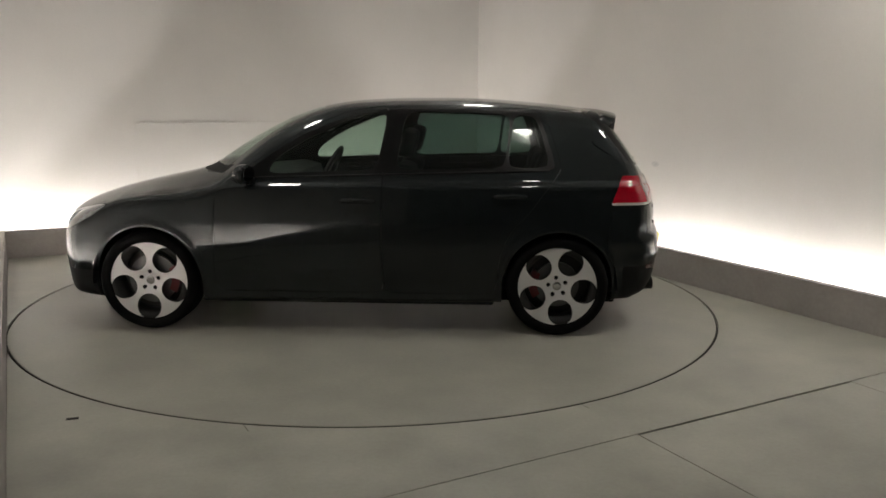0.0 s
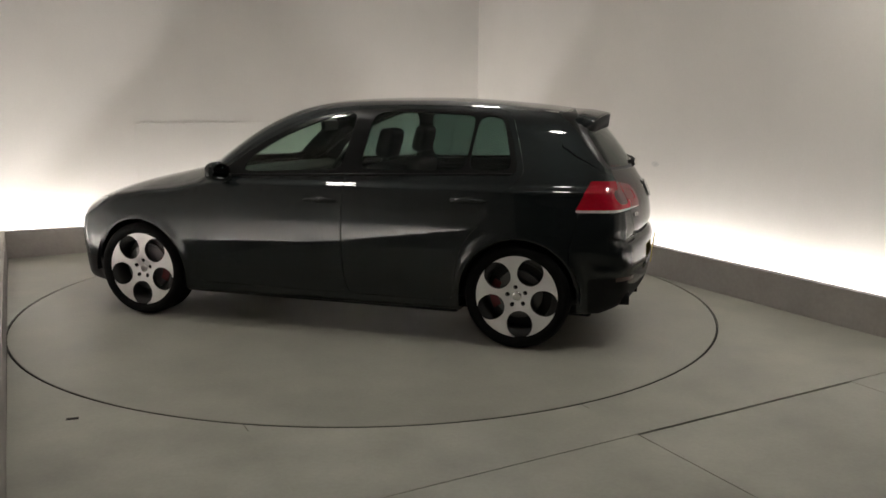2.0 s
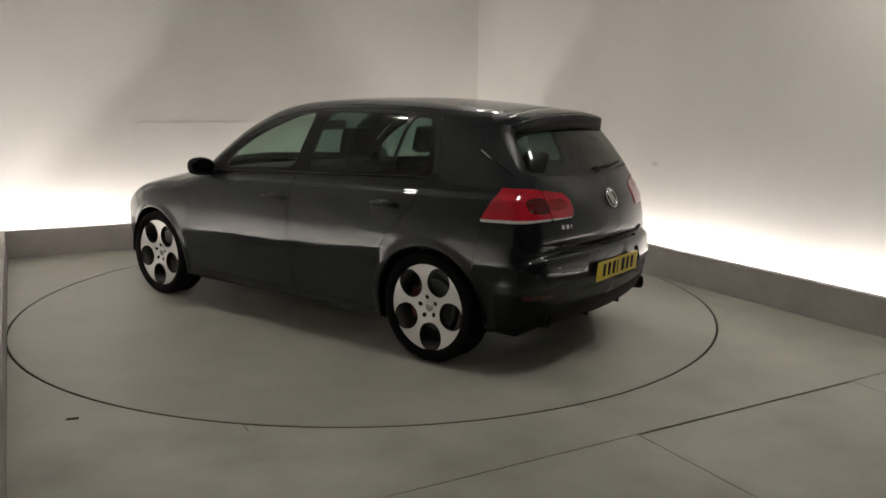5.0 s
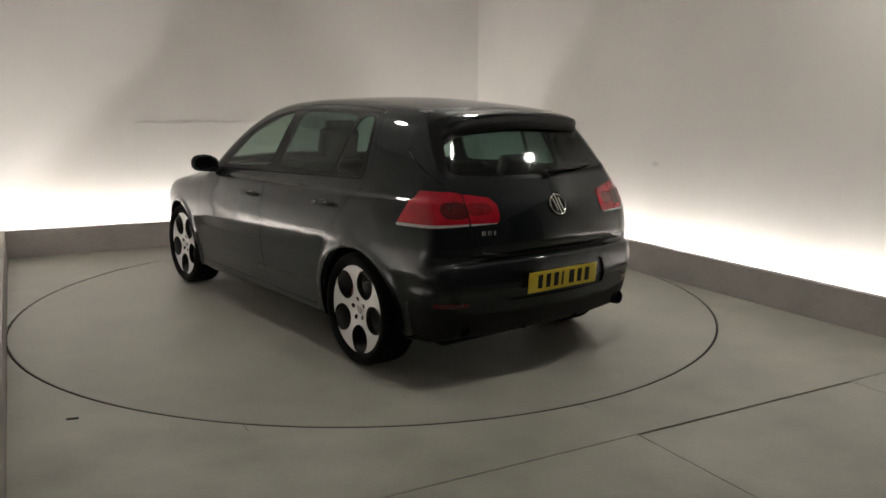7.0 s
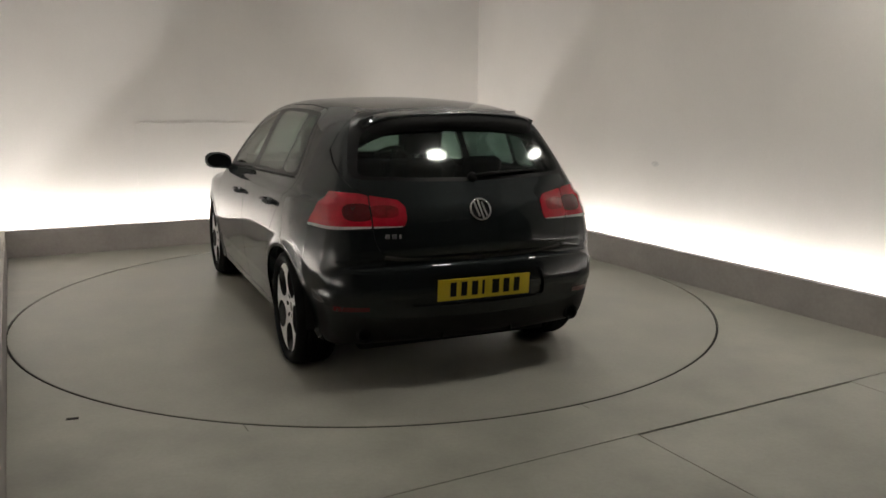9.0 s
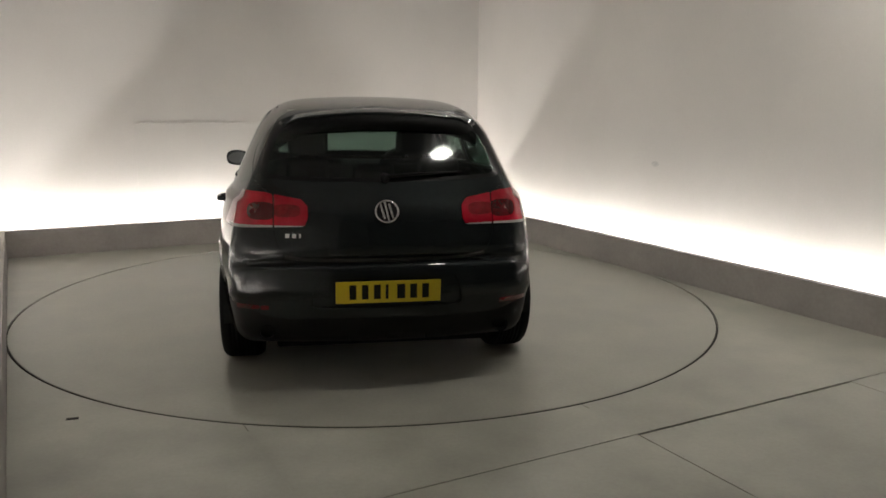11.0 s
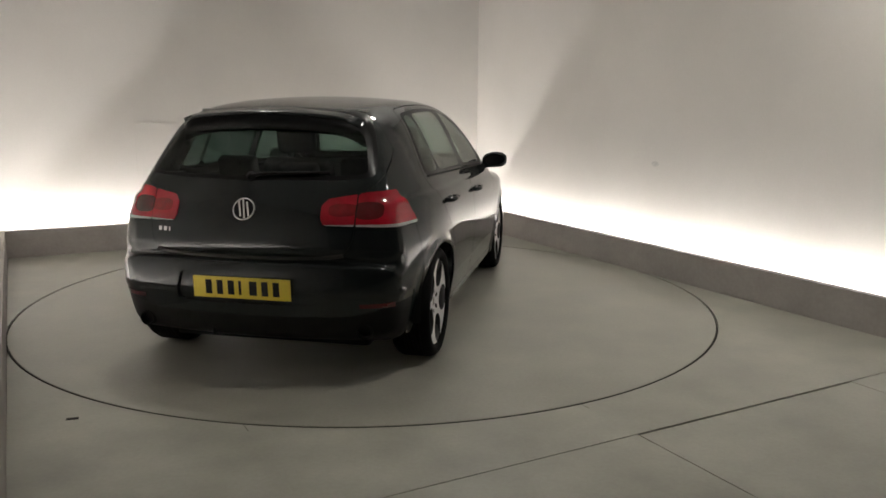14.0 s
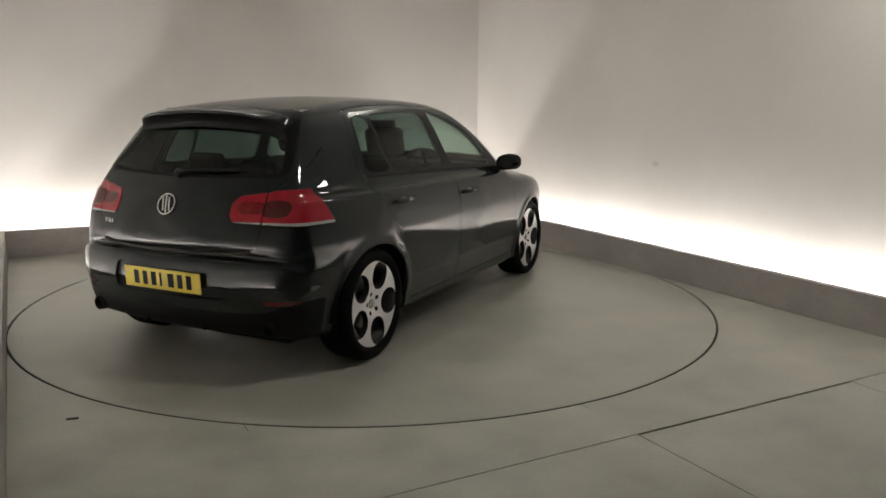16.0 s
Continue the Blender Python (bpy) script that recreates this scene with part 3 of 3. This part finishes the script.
# ---- wheels ----
def wheel(front):
    w = new("wheel")
    prof = [(.250, -.100), (.270, -.111), (.292, -.110), (.307, -.096), (.314, -.078)]
    tread = []
    for k in range(-3, 4):
        c = k * .0215
        tread += [(.316, c - .0085), (.316, c + .0085)] + ([(.308, c + .0095), (.308, c + .012)] if k < 3 else [])
    full = prof + tread + [(r, -h) for r, h in reversed(prof)]
    part("tyre", lathe_bm(full + [(.244, .09), (.244, -.09)], 64, "y", closed=True), "rubber", w, "black low-profile tyre", True)
    part("barrel", lathe_bm([(.248, -.095), (.250, -.098), (.250, -.088), (.215, -.06), (.210, .06), (.248, .086), (.244, .090), (.206, .07), (.20, -.06), (.244, -.096)], 48, "y", closed=True), "barrel", w, "black wheel barrel", True)
    part("backplate", lathe_bm([(.0001, -.035), (.205, -.035), (.205, -.028), (.0001, -.028)], 32, "y"), "barrel", w, "black plate behind the brake")
    # face: rings and spokes left between five oval openings
    bm = bmesh.new()
    NA, RR = 200, [.0, .012, .024, .034, .045, .056, .066] + [.066 + .0066 * i for i in range(1, 25)] + [.2285]
    def dish(r):
        return .086 - .020 * math.exp(-(r / .055) ** 2) + .006 * (r / .23) ** 2
    V, F, val = [], [], []
    for r in RR:
        for k in range(NA):
            a = 2 * math.pi * k / NA
            V.append((r * math.cos(a), dish(r), r * math.sin(a)))
            h = -1.0
            for j in range(5):
                c = 2 * math.pi * j / 5 + math.pi / 2 + math.pi
                u, v = r * math.cos(a - c), r * math.sin(a - c)
                wid = .0695 if u > 0 else .01
                h = max(h, 1 - (abs(u - .1530) / .0740) ** 2.1 - (abs(v) / max(wid, .01)) ** 2.1)
                b = 2 * math.pi * j / 5 + math.pi / 2
                h = max(h, 1.2 - math.hypot(r * math.cos(a - b) - .051, r * math.sin(a - b)) / .0105)
            val.append(h if r < .2265 else -1.0)
    keep, cutv = [], {}
    verts = [Vector(v) for v in V]
    def crossing(i, j):
        key = (min(i, j), max(i, j))
        if key not in cutv:
            t = val[i] / (val[i] - val[j])
            verts.append(Vector(V[i]).lerp(Vector(V[j]), t))
            cutv[key] = len(verts) - 1
        return cutv[key]
    for i in range(len(RR) - 1):
        for k in range(NA):
            q = [i * NA + k, i * NA + (k + 1) % NA, (i + 1) * NA + (k + 1) % NA, (i + 1) * NA + k]
            out = []
            for m, n in zip(q, q[1:] + q[:1]):
                if val[m] <= 0:
                    out.append(m)
                if (val[m] > 0) != (val[n] > 0):
                    out.append(crossing(m, n))
            if len(out) > 2:
                keep.append(out)
    bv = [bm.verts.new(v) for v in verts]
    for q in keep:
        try:
            bm.faces.new([bv[i] for i in q])
        except ValueError:
            pass
    bm.transform(Matrix.Diagonal((1.10, 1, 1.10, 1)))
    bmesh.ops.remove_doubles(bm, verts=bm.verts, dist=2e-5)
    bmesh.ops.delete(bm, geom=[v for v in bm.verts if not v.link_faces], context="VERTS")
    bmesh.ops.recalc_face_normals(bm, faces=bm.faces)
    for f in bm.faces:
        f.smooth = True
        if f.normal.y < 0:
            f.normal_flip()
    walls = bmesh.new()
    for e in [e for e in bm.edges if len(e.link_faces) == 1]:
        a, b = (v.co for v in e.verts)
        d = Vector((0, -.034, 0))
        walls.faces.new([walls.verts.new(c) for c in (a, b, b + d, a + d)])
    bmesh.ops.remove_doubles(walls, verts=walls.verts, dist=1e-5)
    part("rim", bm, "alloy", w, "bright machined alloy wheel face", False)
    part("spoke_wall", walls, "barrel", w, "black inner walls of the wheel openings")
    part("rim_lip", lathe_bm([(.2505, .091), (.2535, .101), (.2575, .099), (.2575, .088), (.2505, .082)], 64, "y", closed=True), "barrel", w, "black outer rim edge", smooth=True)
    part("centre_cap", lathe_bm([(.0001, .060), (.028, .062), (.030, .068), (.026, .073), (.014, .074), (.0001, .074)], 32, "y"), "chrome", w, "chrome centre cap", True)
    for j in range(5):
        b = 2 * math.pi * j / 5 + math.pi / 2
        part("wheel_bolt", lathe_bm([(.0001, .045), (.0075, .045), (.0075, .064), (.0001, .064)], 8, "y", m=Matrix.Translation((.056 * math.cos(b), 0, .056 * math.sin(b)))), "black", w, "black wheel bolt")
    part("brake_disc", lathe_bm([(.06, .0), (.156 if front else .143, .0), (.156 if front else .143, .022), (.075, .022), (.07, .045), (.0001, .045), (.0001, .0)], 48, "y"), "disc", w, "steel brake disc", False)
    return w


wheels = {}
for wx, front in ((WHEELS[0], True), (WHEELS[1], False)):
    for s in (1, -1):
        w = wheel(front) if s == 1 else copy_thing(wheels[(wx, 1)], pose(0, 0, 0))
        w.parent = car
        w.matrix_basis = pose(wx, s * (.757 if front else .752), WR, 0, (-3 if front else 8) if s == 1 else 13, 0 if s == 1 else 180)
        wheels[(wx, s)] = w
        cal = bmesh.new()
        for k in range(9):
            a0, a1 = radians(-32 + 7.2 * k), radians(-32 + 7.2 * (k + 1))
            pts = [(r * math.cos(a), y, r * math.sin(a)) for y in (-.03, .038) for r, a in ((.12, a0), (.172, a0), (.172, a1), (.12, a1))]
            vs = [cal.verts.new(p) for p in pts]
            for f in ((0, 1, 2, 3), (7, 6, 5, 4), (0, 4, 5, 1), (2, 6, 7, 3), (1, 5, 6, 2), (0, 3, 7, 4)):
                cal.faces.new([vs[i] for i in f])
        bmesh.ops.remove_doubles(cal, verts=cal.verts, dist=1e-5)
        bmesh.ops.recalc_face_normals(cal, faces=cal.faces)
        c = part("brake_caliper", cal, "caliper", car, "red brake caliper")
        c.matrix_basis = pose(wx, s * (.745 if front else .740), WR, 0, 0, 0) @ (pose(0, 0, 0, 0, 180, 0) if front else pose(0, 0, 0)) @ Matrix.Diagonal((1, s, 1, 1))
        # dark wheel well
        well = bmesh.new()
        n = 24
        ring = [[well.verts.new((wx + .372 * math.cos(a), s * y, WR + .372 * math.sin(a))) for a in [radians(-5 + 190 * k / n) for k in range(n + 1)]] for y in (.42, .835)]
        for k in range(n):
            well.faces.new((ring[0][k], ring[0][k + 1], ring[1][k + 1], ring[1][k]))
        well.faces.new(ring[0])
        part("wheel_well", well, "black", car, "black wheel-arch liner")



# ---- what is fixed to the skin ----
def at_rear(y, z, out=0.0):
    x = skin_x(y, z)
    n = skin_normal(x, y, z)
    return Vector((x, y, z)) + n * out, n


def on_rear(y, z, out=0.0):
    """A frame on the tail: local x to the car's left, y up the surface, z out of it."""
    p, n = at_rear(y, z, out)
    u = Vector((0, 0, 1)) - n * n.z
    u.normalize()
    r = u.cross(n)
    return Matrix(((r.x, u.x, n.x, p.x), (r.y, u.y, n.y, p.y), (r.z, u.z, n.z, p.z), (0, 0, 0, 1)))


# spoiler over the rear window
def spoiler_bm(first, last):
    """The spoiler's section swept across the roof, corners first to last of its outline."""
    bm, rows_, ns = bmesh.new(), [], 28
    for i in range(ns + 1):
        y = -.538 + 1.076 * i / ns
        e = abs(y) / .538
        zc = 1.404 - .044 * e ** 2
        fall = .062 * max(0, (e - .72) / .28) ** 2
        xe = -1.715 + .06 * e ** 2 + .11 * max(0, (e - .78) / .22) ** 2.5
        outline = ((-1.42, zc + .012 - fall * .4), (-1.60, zc + .004 - fall * .3), (xe + .02, zc - .014 - fall), (xe, zc - .021 - fall), (xe + .003, zc - .030 - fall),
                   (xe + .010, zc - .100 - fall * .8), (xe + .05, zc - .116 - fall * .8), (-1.62, zc - .115 - fall * .6), (-1.52, zc - .112))
        tuck = (.90, .95, 1, 1, 1, 1, 1, .96, .92)         # the ends run in towards the roof
        rows_.append([bm.verts.new((x, y * w_, z)) for (x, z), w_ in list(zip(outline, tuck))[first:last]])
    n = len(rows_[0])
    for r0, r1 in zip(rows_, rows_[1:]):
        for k in range(n):
            bm.faces.new((r0[k], r0[(k + 1) % n], r1[(k + 1) % n], r1[k]))
    bm.faces.new(rows_[0])
    bm.faces.new(rows_[-1])
    bmesh.ops.recalc_face_normals(bm, faces=bm.faces)
    return bm


spoiler = part("roof_spoiler", spoiler_bm(0, 5), "paint", car, "dark grey roof spoiler with a black underside", True)
part("spoiler_underside", spoiler_bm(4, 9), "black", spoiler, "black underside of the spoiler", True)

# tail badge: a plain chrome ring with slanted bars
badge = part("tail_badge", lathe_bm([(.050, 0), (.0605, .0), (.0605, .006), (.055, .010), (.050, .006)], 40, closed=True, m=on_rear(0, .908, .001)), "chrome", car, "round chrome tail badge", True)
bb = bmesh.new()
m = on_rear(0, .908, .001)
for x0, y0, x1, y1 in ((-.030, .036, -.012, -.036), (-.009, .046, .009, -.046), (.012, .036, .030, -.036)):
    d = Vector((x1 - x0, y1 - y0, 0))
    t = Matrix.Translation(((x0 + x1) / 2, (y0 + y1) / 2, .004)) @ Matrix.Rotation(math.atan2(d.y, d.x), 4, "Z")
    box_bm((-d.length / 2 - .003, -.0055, -.004), (d.length / 2 + .003, .0055, .004), .001, 1, m @ t, bb)
part("badge_bars", bb, "chrome", badge, "chrome bars")
part("badge_disc", lathe_bm([(.0001, -.001), (.051, -.001), (.051, .002), (.0001, .002)], 32, m=m), "gloss_black", badge, "black badge ground")
for k, (y, w_) in enumerate(((.485, .018), (.452, .018), (.424, .008))):
    part("letter_bar", box_bm((-w_ / 1.6, -.011, 0), (w_ / 1.6, .011, .004), .001, 1, on_rear(y, .790, .001)), "chrome", car, "small chrome letter bar")

# number plate: yellow, its characters as plain bars
px = skin_x(0, .519) + .006
pm = Matrix.Translation((px, 0, .519)) @ Matrix(((0, 0, -1, 0), (-1, 0, 0, 0), (0, 1, 0, 0), (0, 0, 0, 1))) @ pose(0, 0, 0, 4, 0, 0)
plate = part("number_plate", box_bm((-.26, -.0555, 0), (.26, .0555, .005), .002, 2, pm), "plate", car, "yellow rear number plate with black bars")
for x0, w_ in ((-.176, .034), (-.116, .032), (-.056, .034), (-.008, .014), (.062, .040), (.124, .034), (.184, .034)):
    part("character_bar", box_bm((x0 - w_ / 2, -.036, .0045), (x0 + w_ / 2, .038, .0062), 0, 1, pm), "ink", plate)


# dark bar standing in for the shadow gap below the tailgate lip
seal = tube_bm([at_rear(-.50 + k / 20, .667 + .020 * abs(k - 10) ** 4 / 1e4, .001)[0] for k in range(21)], .011, 6)
part("tailgate_shade_strip", seal, "gap", car, "dark strip for the shade under the tailgate's lower edge")

# reflectors, exhaust tips, tow cover
for s in (1, -1):
    rf = bmesh.new()
    prev = None
    for k in range(9):
        y = s * (.585 + .16 * k / 8)
        z0, z1 = .424, .437 + .004 * k / 8
        p0, n0 = at_rear(y, z0, .003)
        p1, _ = at_rear(y, z1 + .008, .003)
        row = [rf.verts.new(p0), rf.verts.new(p1), rf.verts.new(p1 - n0 * .015), rf.verts.new(p0 - n0 * .015)]
        if prev:
            for i in range(4):
                rf.faces.new((prev[i], prev[(i + 1) % 4], row[(i + 1) % 4], row[i]))
        else:
            rf.faces.new(row)
        prev = row
    rf.faces.new(prev)
    bmesh.ops.recalc_face_normals(rf, faces=rf.faces)
    part("bumper_reflector", rf, "dark_red", car, "slim red bumper reflector")
    ex = lathe_bm([(.036, 0), (.040, .0), (.041, .10), (.037, .104), (.034, .10), (.034, .01)], 28, "x", closed=True)
    ob = part("exhaust_tip", ex, "black", car, "dark chromed exhaust tip", True)
    ob.matrix_basis = pose(-1.925, s * .60, .300, 0, 3, 0)
    part("exhaust_bore", lathe_bm([(.0001, .055), (.035, .055), (.035, .06), (.0001, .06)], 20, "x"), "gap", ob)
    part("valance_fin", box_bm((-1.955, s * .20 - .006, .25), (-1.90, s * .20 + .006, .31), .003), "black", car, "black valance fin")
part("silencer", box_bm((-1.76, -.40, .225), (-1.55, .40, .30), .03, 3), "black", car, "dark steel silencer under the tail")
part("underbody", box_bm((-1.70, -.56, .150), (1.80, .56, .245), .02), "black", car, "black underbody")
# added box that blocks light, so the floor under the car goes darker
part("shade_pan", box_bm((-.90, -.74, .160), (.90, .74, .235), .02), "black", car, "black pan added between the wheels to deepen the shade below")

# rear wiper
p0, n0 = at_rear(0, 1.062, .012)
p1, n1 = at_rear(-.30, 1.078, .022)
wiper = part("rear_wiper", tube_bm([p0, p0.lerp(p1, .3) + n0 * .012, p1], [.010, .008, .005], 8), "black", car, "black rear wiper arm", True)
b0, _ = at_rear(-.07, 1.068, .010)
part("wiper_blade", tube_bm([b0, b0.lerp(p1, .5) + n1 * .004, at_rear(-.40, 1.085, .010)[0]], .006, 6), "black", wiper)
part("wiper_hub", lathe_bm([(.0001, -.01), (.026, -.01), (.024, .016), (.0001, .024)], 20, m=on_rear(0, 1.062, 0)), "black", wiper, smooth=True)

# door handles, mirrors, side details
for s in (1, -1):
    for hx, hz in ((-.045, .838), (-.985, .872)):
        y = skin_y(hx, hz)
        # no hollow is cut: a black disc gives the recess its shade
        cup = lathe_bm([(.0001, -.004), (.03, -.003), (.036, .002), (.0001, .002)], 24)
        cup.transform(Matrix.Diagonal((2.0, .9, 1, 1)))
        cup.transform(Matrix.Translation((hx, s * (y - .001), hz - .006)) @ Matrix.Rotation(-s * math.pi / 2, 4, "X"))
        part("handle_shade_disc", cup, "gloss_black", car, "black disc for the shaded recess behind the door handle", True)
        pts = [(hx + .105, s * (y - .004), hz + .004), (hx + .085, s * (y + .026), hz + .008), (hx, s * (y + .036), hz + .010), (hx - .085, s * (y + .028), hz + .008), (hx - .105, s * (y - .004), hz + .006)]
        hb = tube_bm(pts, [.011, .014, .014, .014, .011], 10)
        part("door_handle", hb, "paint", car, "dark grey door handle", True)
    mb = bmesh.new()
    bmesh.ops.create_uvsphere(mb, u_segments=28, v_segments=18, radius=1)
    for v in mb.verts:
        c = v.co
        f = 1 if c.x > 0 else .36
        c.x, c.y, c.z = (.078 * f * (abs(c.x) ** .8) * (1 if c.x > 0 else -1), .122 * (abs(c.y) ** .75) * (1 if c.y > 0 else -1), .076 * (abs(c.z) ** .72) * (1 if c.z > 0 else -1))
        c.z -= .018 * max(0, -c.y * s / .122)
    ob = part("door_mirror", mb, "paint", car, "dark grey door mirror with a black base", True)
    ob.matrix_basis = pose(.632, s * .905, 1.003, 0, 0, -s * 8) @ Matrix.Scale(.80, 4)
    part("mirror_base", tube_bm([(.0, -s * .16, -.060), (.015, -s * .10, -.064), (.02, -s * .04, -.045)], [.035, .030, .028], 10), "gloss_black", ob, "black mirror base", True)
    mg = lathe_bm([(.0001, -.004), (1, -.004), (1, .004), (.0001, .004)], 28, "x")
    mg.transform(Matrix.Translation((-.030, 0, 0)) @ Matrix.Diagonal((.4, .098, .058, 1)))
    part("mirror_glass", mg, "mirror", ob, "mirror glass, tinted dark for a dim reflection")
    ind = tube_bm([(.078, -s * .05, -.006), (.082, s * .02, -.006), (.060, s * .085, -.004), (.03, s * .112, -.002)], .008, 6)
    part("mirror_indicator", ind, "clear", ob, "clear indicator strip")
    # bright-work line under the side glass
    seal = tube_bm([(x_, s * (skin_y(x_, z_) + .001), z_) for x_, z_ in [(.60 - 1.83 * k / 16, .972 + .058 * min(1, (k / 16) * 1.05)) for k in range(17)]], .007, 6)
    part("window_seal", seal, "black", car, "black waist seal under the side windows")

# ---- inside the car ----
def seat(x, y, wide=.50, parent=car, name="front_seat"):
    s = new(name)
    s.parent = parent
    s.matrix_basis = pose(x, y, 0)
    tagged(s, "dark cloth seat with a headrest")
    part("cushion", box_bm((-.25, -wide / 2, .30), (.27, wide / 2, .47), .06, 4), "cloth", s, smooth=True)
    part("backrest", box_bm((-.07, -wide / 2, 0), (.07, wide / 2, .62), .06, 4, pose(-.24, 0, .45, 0, -17, 0)), "cloth", s, smooth=True)
    part("headrest", box_bm((-.05, -.135, .66), (.05, .135, .85), .045, 4, pose(-.235, 0, .45, 0, -15, 0)), "cloth", s, smooth=True)
    for k in (-.06, .06):
        part("headrest_post", tube_bm([(-.37, k, 1.02), (-.425, k, 1.14)], .007, 6), "chrome", s)
    return s


seat(.10, .37)
seat(.10, -.37)
bench = new("rear_bench")
bench.parent = car
tagged(bench, "dark cloth rear bench with three headrests")
part("cushion", box_bm((-1.02, -.62, .32), (-.52, .62, .50), .06, 4), "cloth", bench, smooth=True)
part("backrest", box_bm((-.07, -.62, 0), (.07, .62, .60), .05, 4, pose(-1.02, 0, .42, 0, -22, 0)), "cloth", bench, smooth=True)
for y in (-.38, 0, .38):
    part("headrest", box_bm((-.045, -.12, .58), (.045, .12, .70 if y == 0 else .735), .04, 4, pose(-1.02, y, .42, 0, -18, 0)), "cloth", bench, smooth=True)
part("parcel_shelf", box_bm((-1.80, -.50, .925), (-1.30, .52, .945), .008), "trim", car, "dark parcel shelf")
dash = bmesh.new()
dr = []
for i in range(13):
    y = -.68 + 1.36 * i / 12
    b = .12 * (y / .68) ** 2
    dr.append([dash.verts.new(v) for v in ((.90 - b, y, .97), (.62 - b * .3, y, .985), (.47, y, .955), (.44, y, .86), (.52, y, .62), (.90 - b, y, .60))])
for r0, r1 in zip(dr, dr[1:]):
    for k in range(6):
        dash.faces.new((r0[k], r0[(k + 1) % 6], r1[(k + 1) % 6], r1[k]))
dash.faces.new(dr[0])
dash.faces.new(dr[-1])
bmesh.ops.recalc_face_normals(dash, faces=dash.faces)
part("dashboard", dash, "trim", car, "dark dashboard")
sw = new("steering_wheel")
sw.parent = car
sw.matrix_basis = pose(.34, -.37, .935, 0, 62, 0)
ring = [(.185 * math.cos(2 * math.pi * k / 32), .185 * math.sin(2 * math.pi * k / 32), 0) for k in range(33)]
part("wheel_rim", tube_bm(ring, .016, 8), "trim", sw, "dark leather steering-wheel rim", True)
part("hub", box_bm((-.07, -.07, -.04), (.07, .07, .01), .03, 3), "trim", sw, smooth=True)
for a in (0, 180, 270):
    part("spoke", box_bm((.05, -.018, -.02), (.18, .018, 0), .006, 2, pose(0, 0, 0, 0, 0, a)), "trim", sw)
part("interior_mirror", box_bm((-.015, -.12, -.035), (.015, .12, .035), .014, 3, pose(.27, 0, 1.275)), "gloss_black", car, "black interior mirror")
part("sun_visor_strip", box_bm((.02, -.46, 1.376), (.12, .46, 1.386), .004), "lining", car, "pale headlining edge")
part("headlining", box_bm((-1.45, -.48, 1.385), (.02, .48, 1.397), .004), "lining", car, "pale headlining")
part("cabin_floor", box_bm((-1.8, -.72, .26), (.95, .72, .30), .01), "trim", car, "dark carpeted cabin floor")



# ---- what moves: the turntable and the car on it ----
def motions():
    first, speed = 172.90, -7.0873       # degrees, degrees a second
    rows_table, rows_car = [], []
    for i in range(17):
        turn = first + speed * i
        rows_table.append((i, pose(0, 0, 0, 0, 0, turn)))
        rows_car.append((i, pose(0, 0, 0, 0, 0, turn) @ pose(0.029, 0.105, 0)))
    walk(turntable, rows_table)
    walk(car, rows_car)


motions()
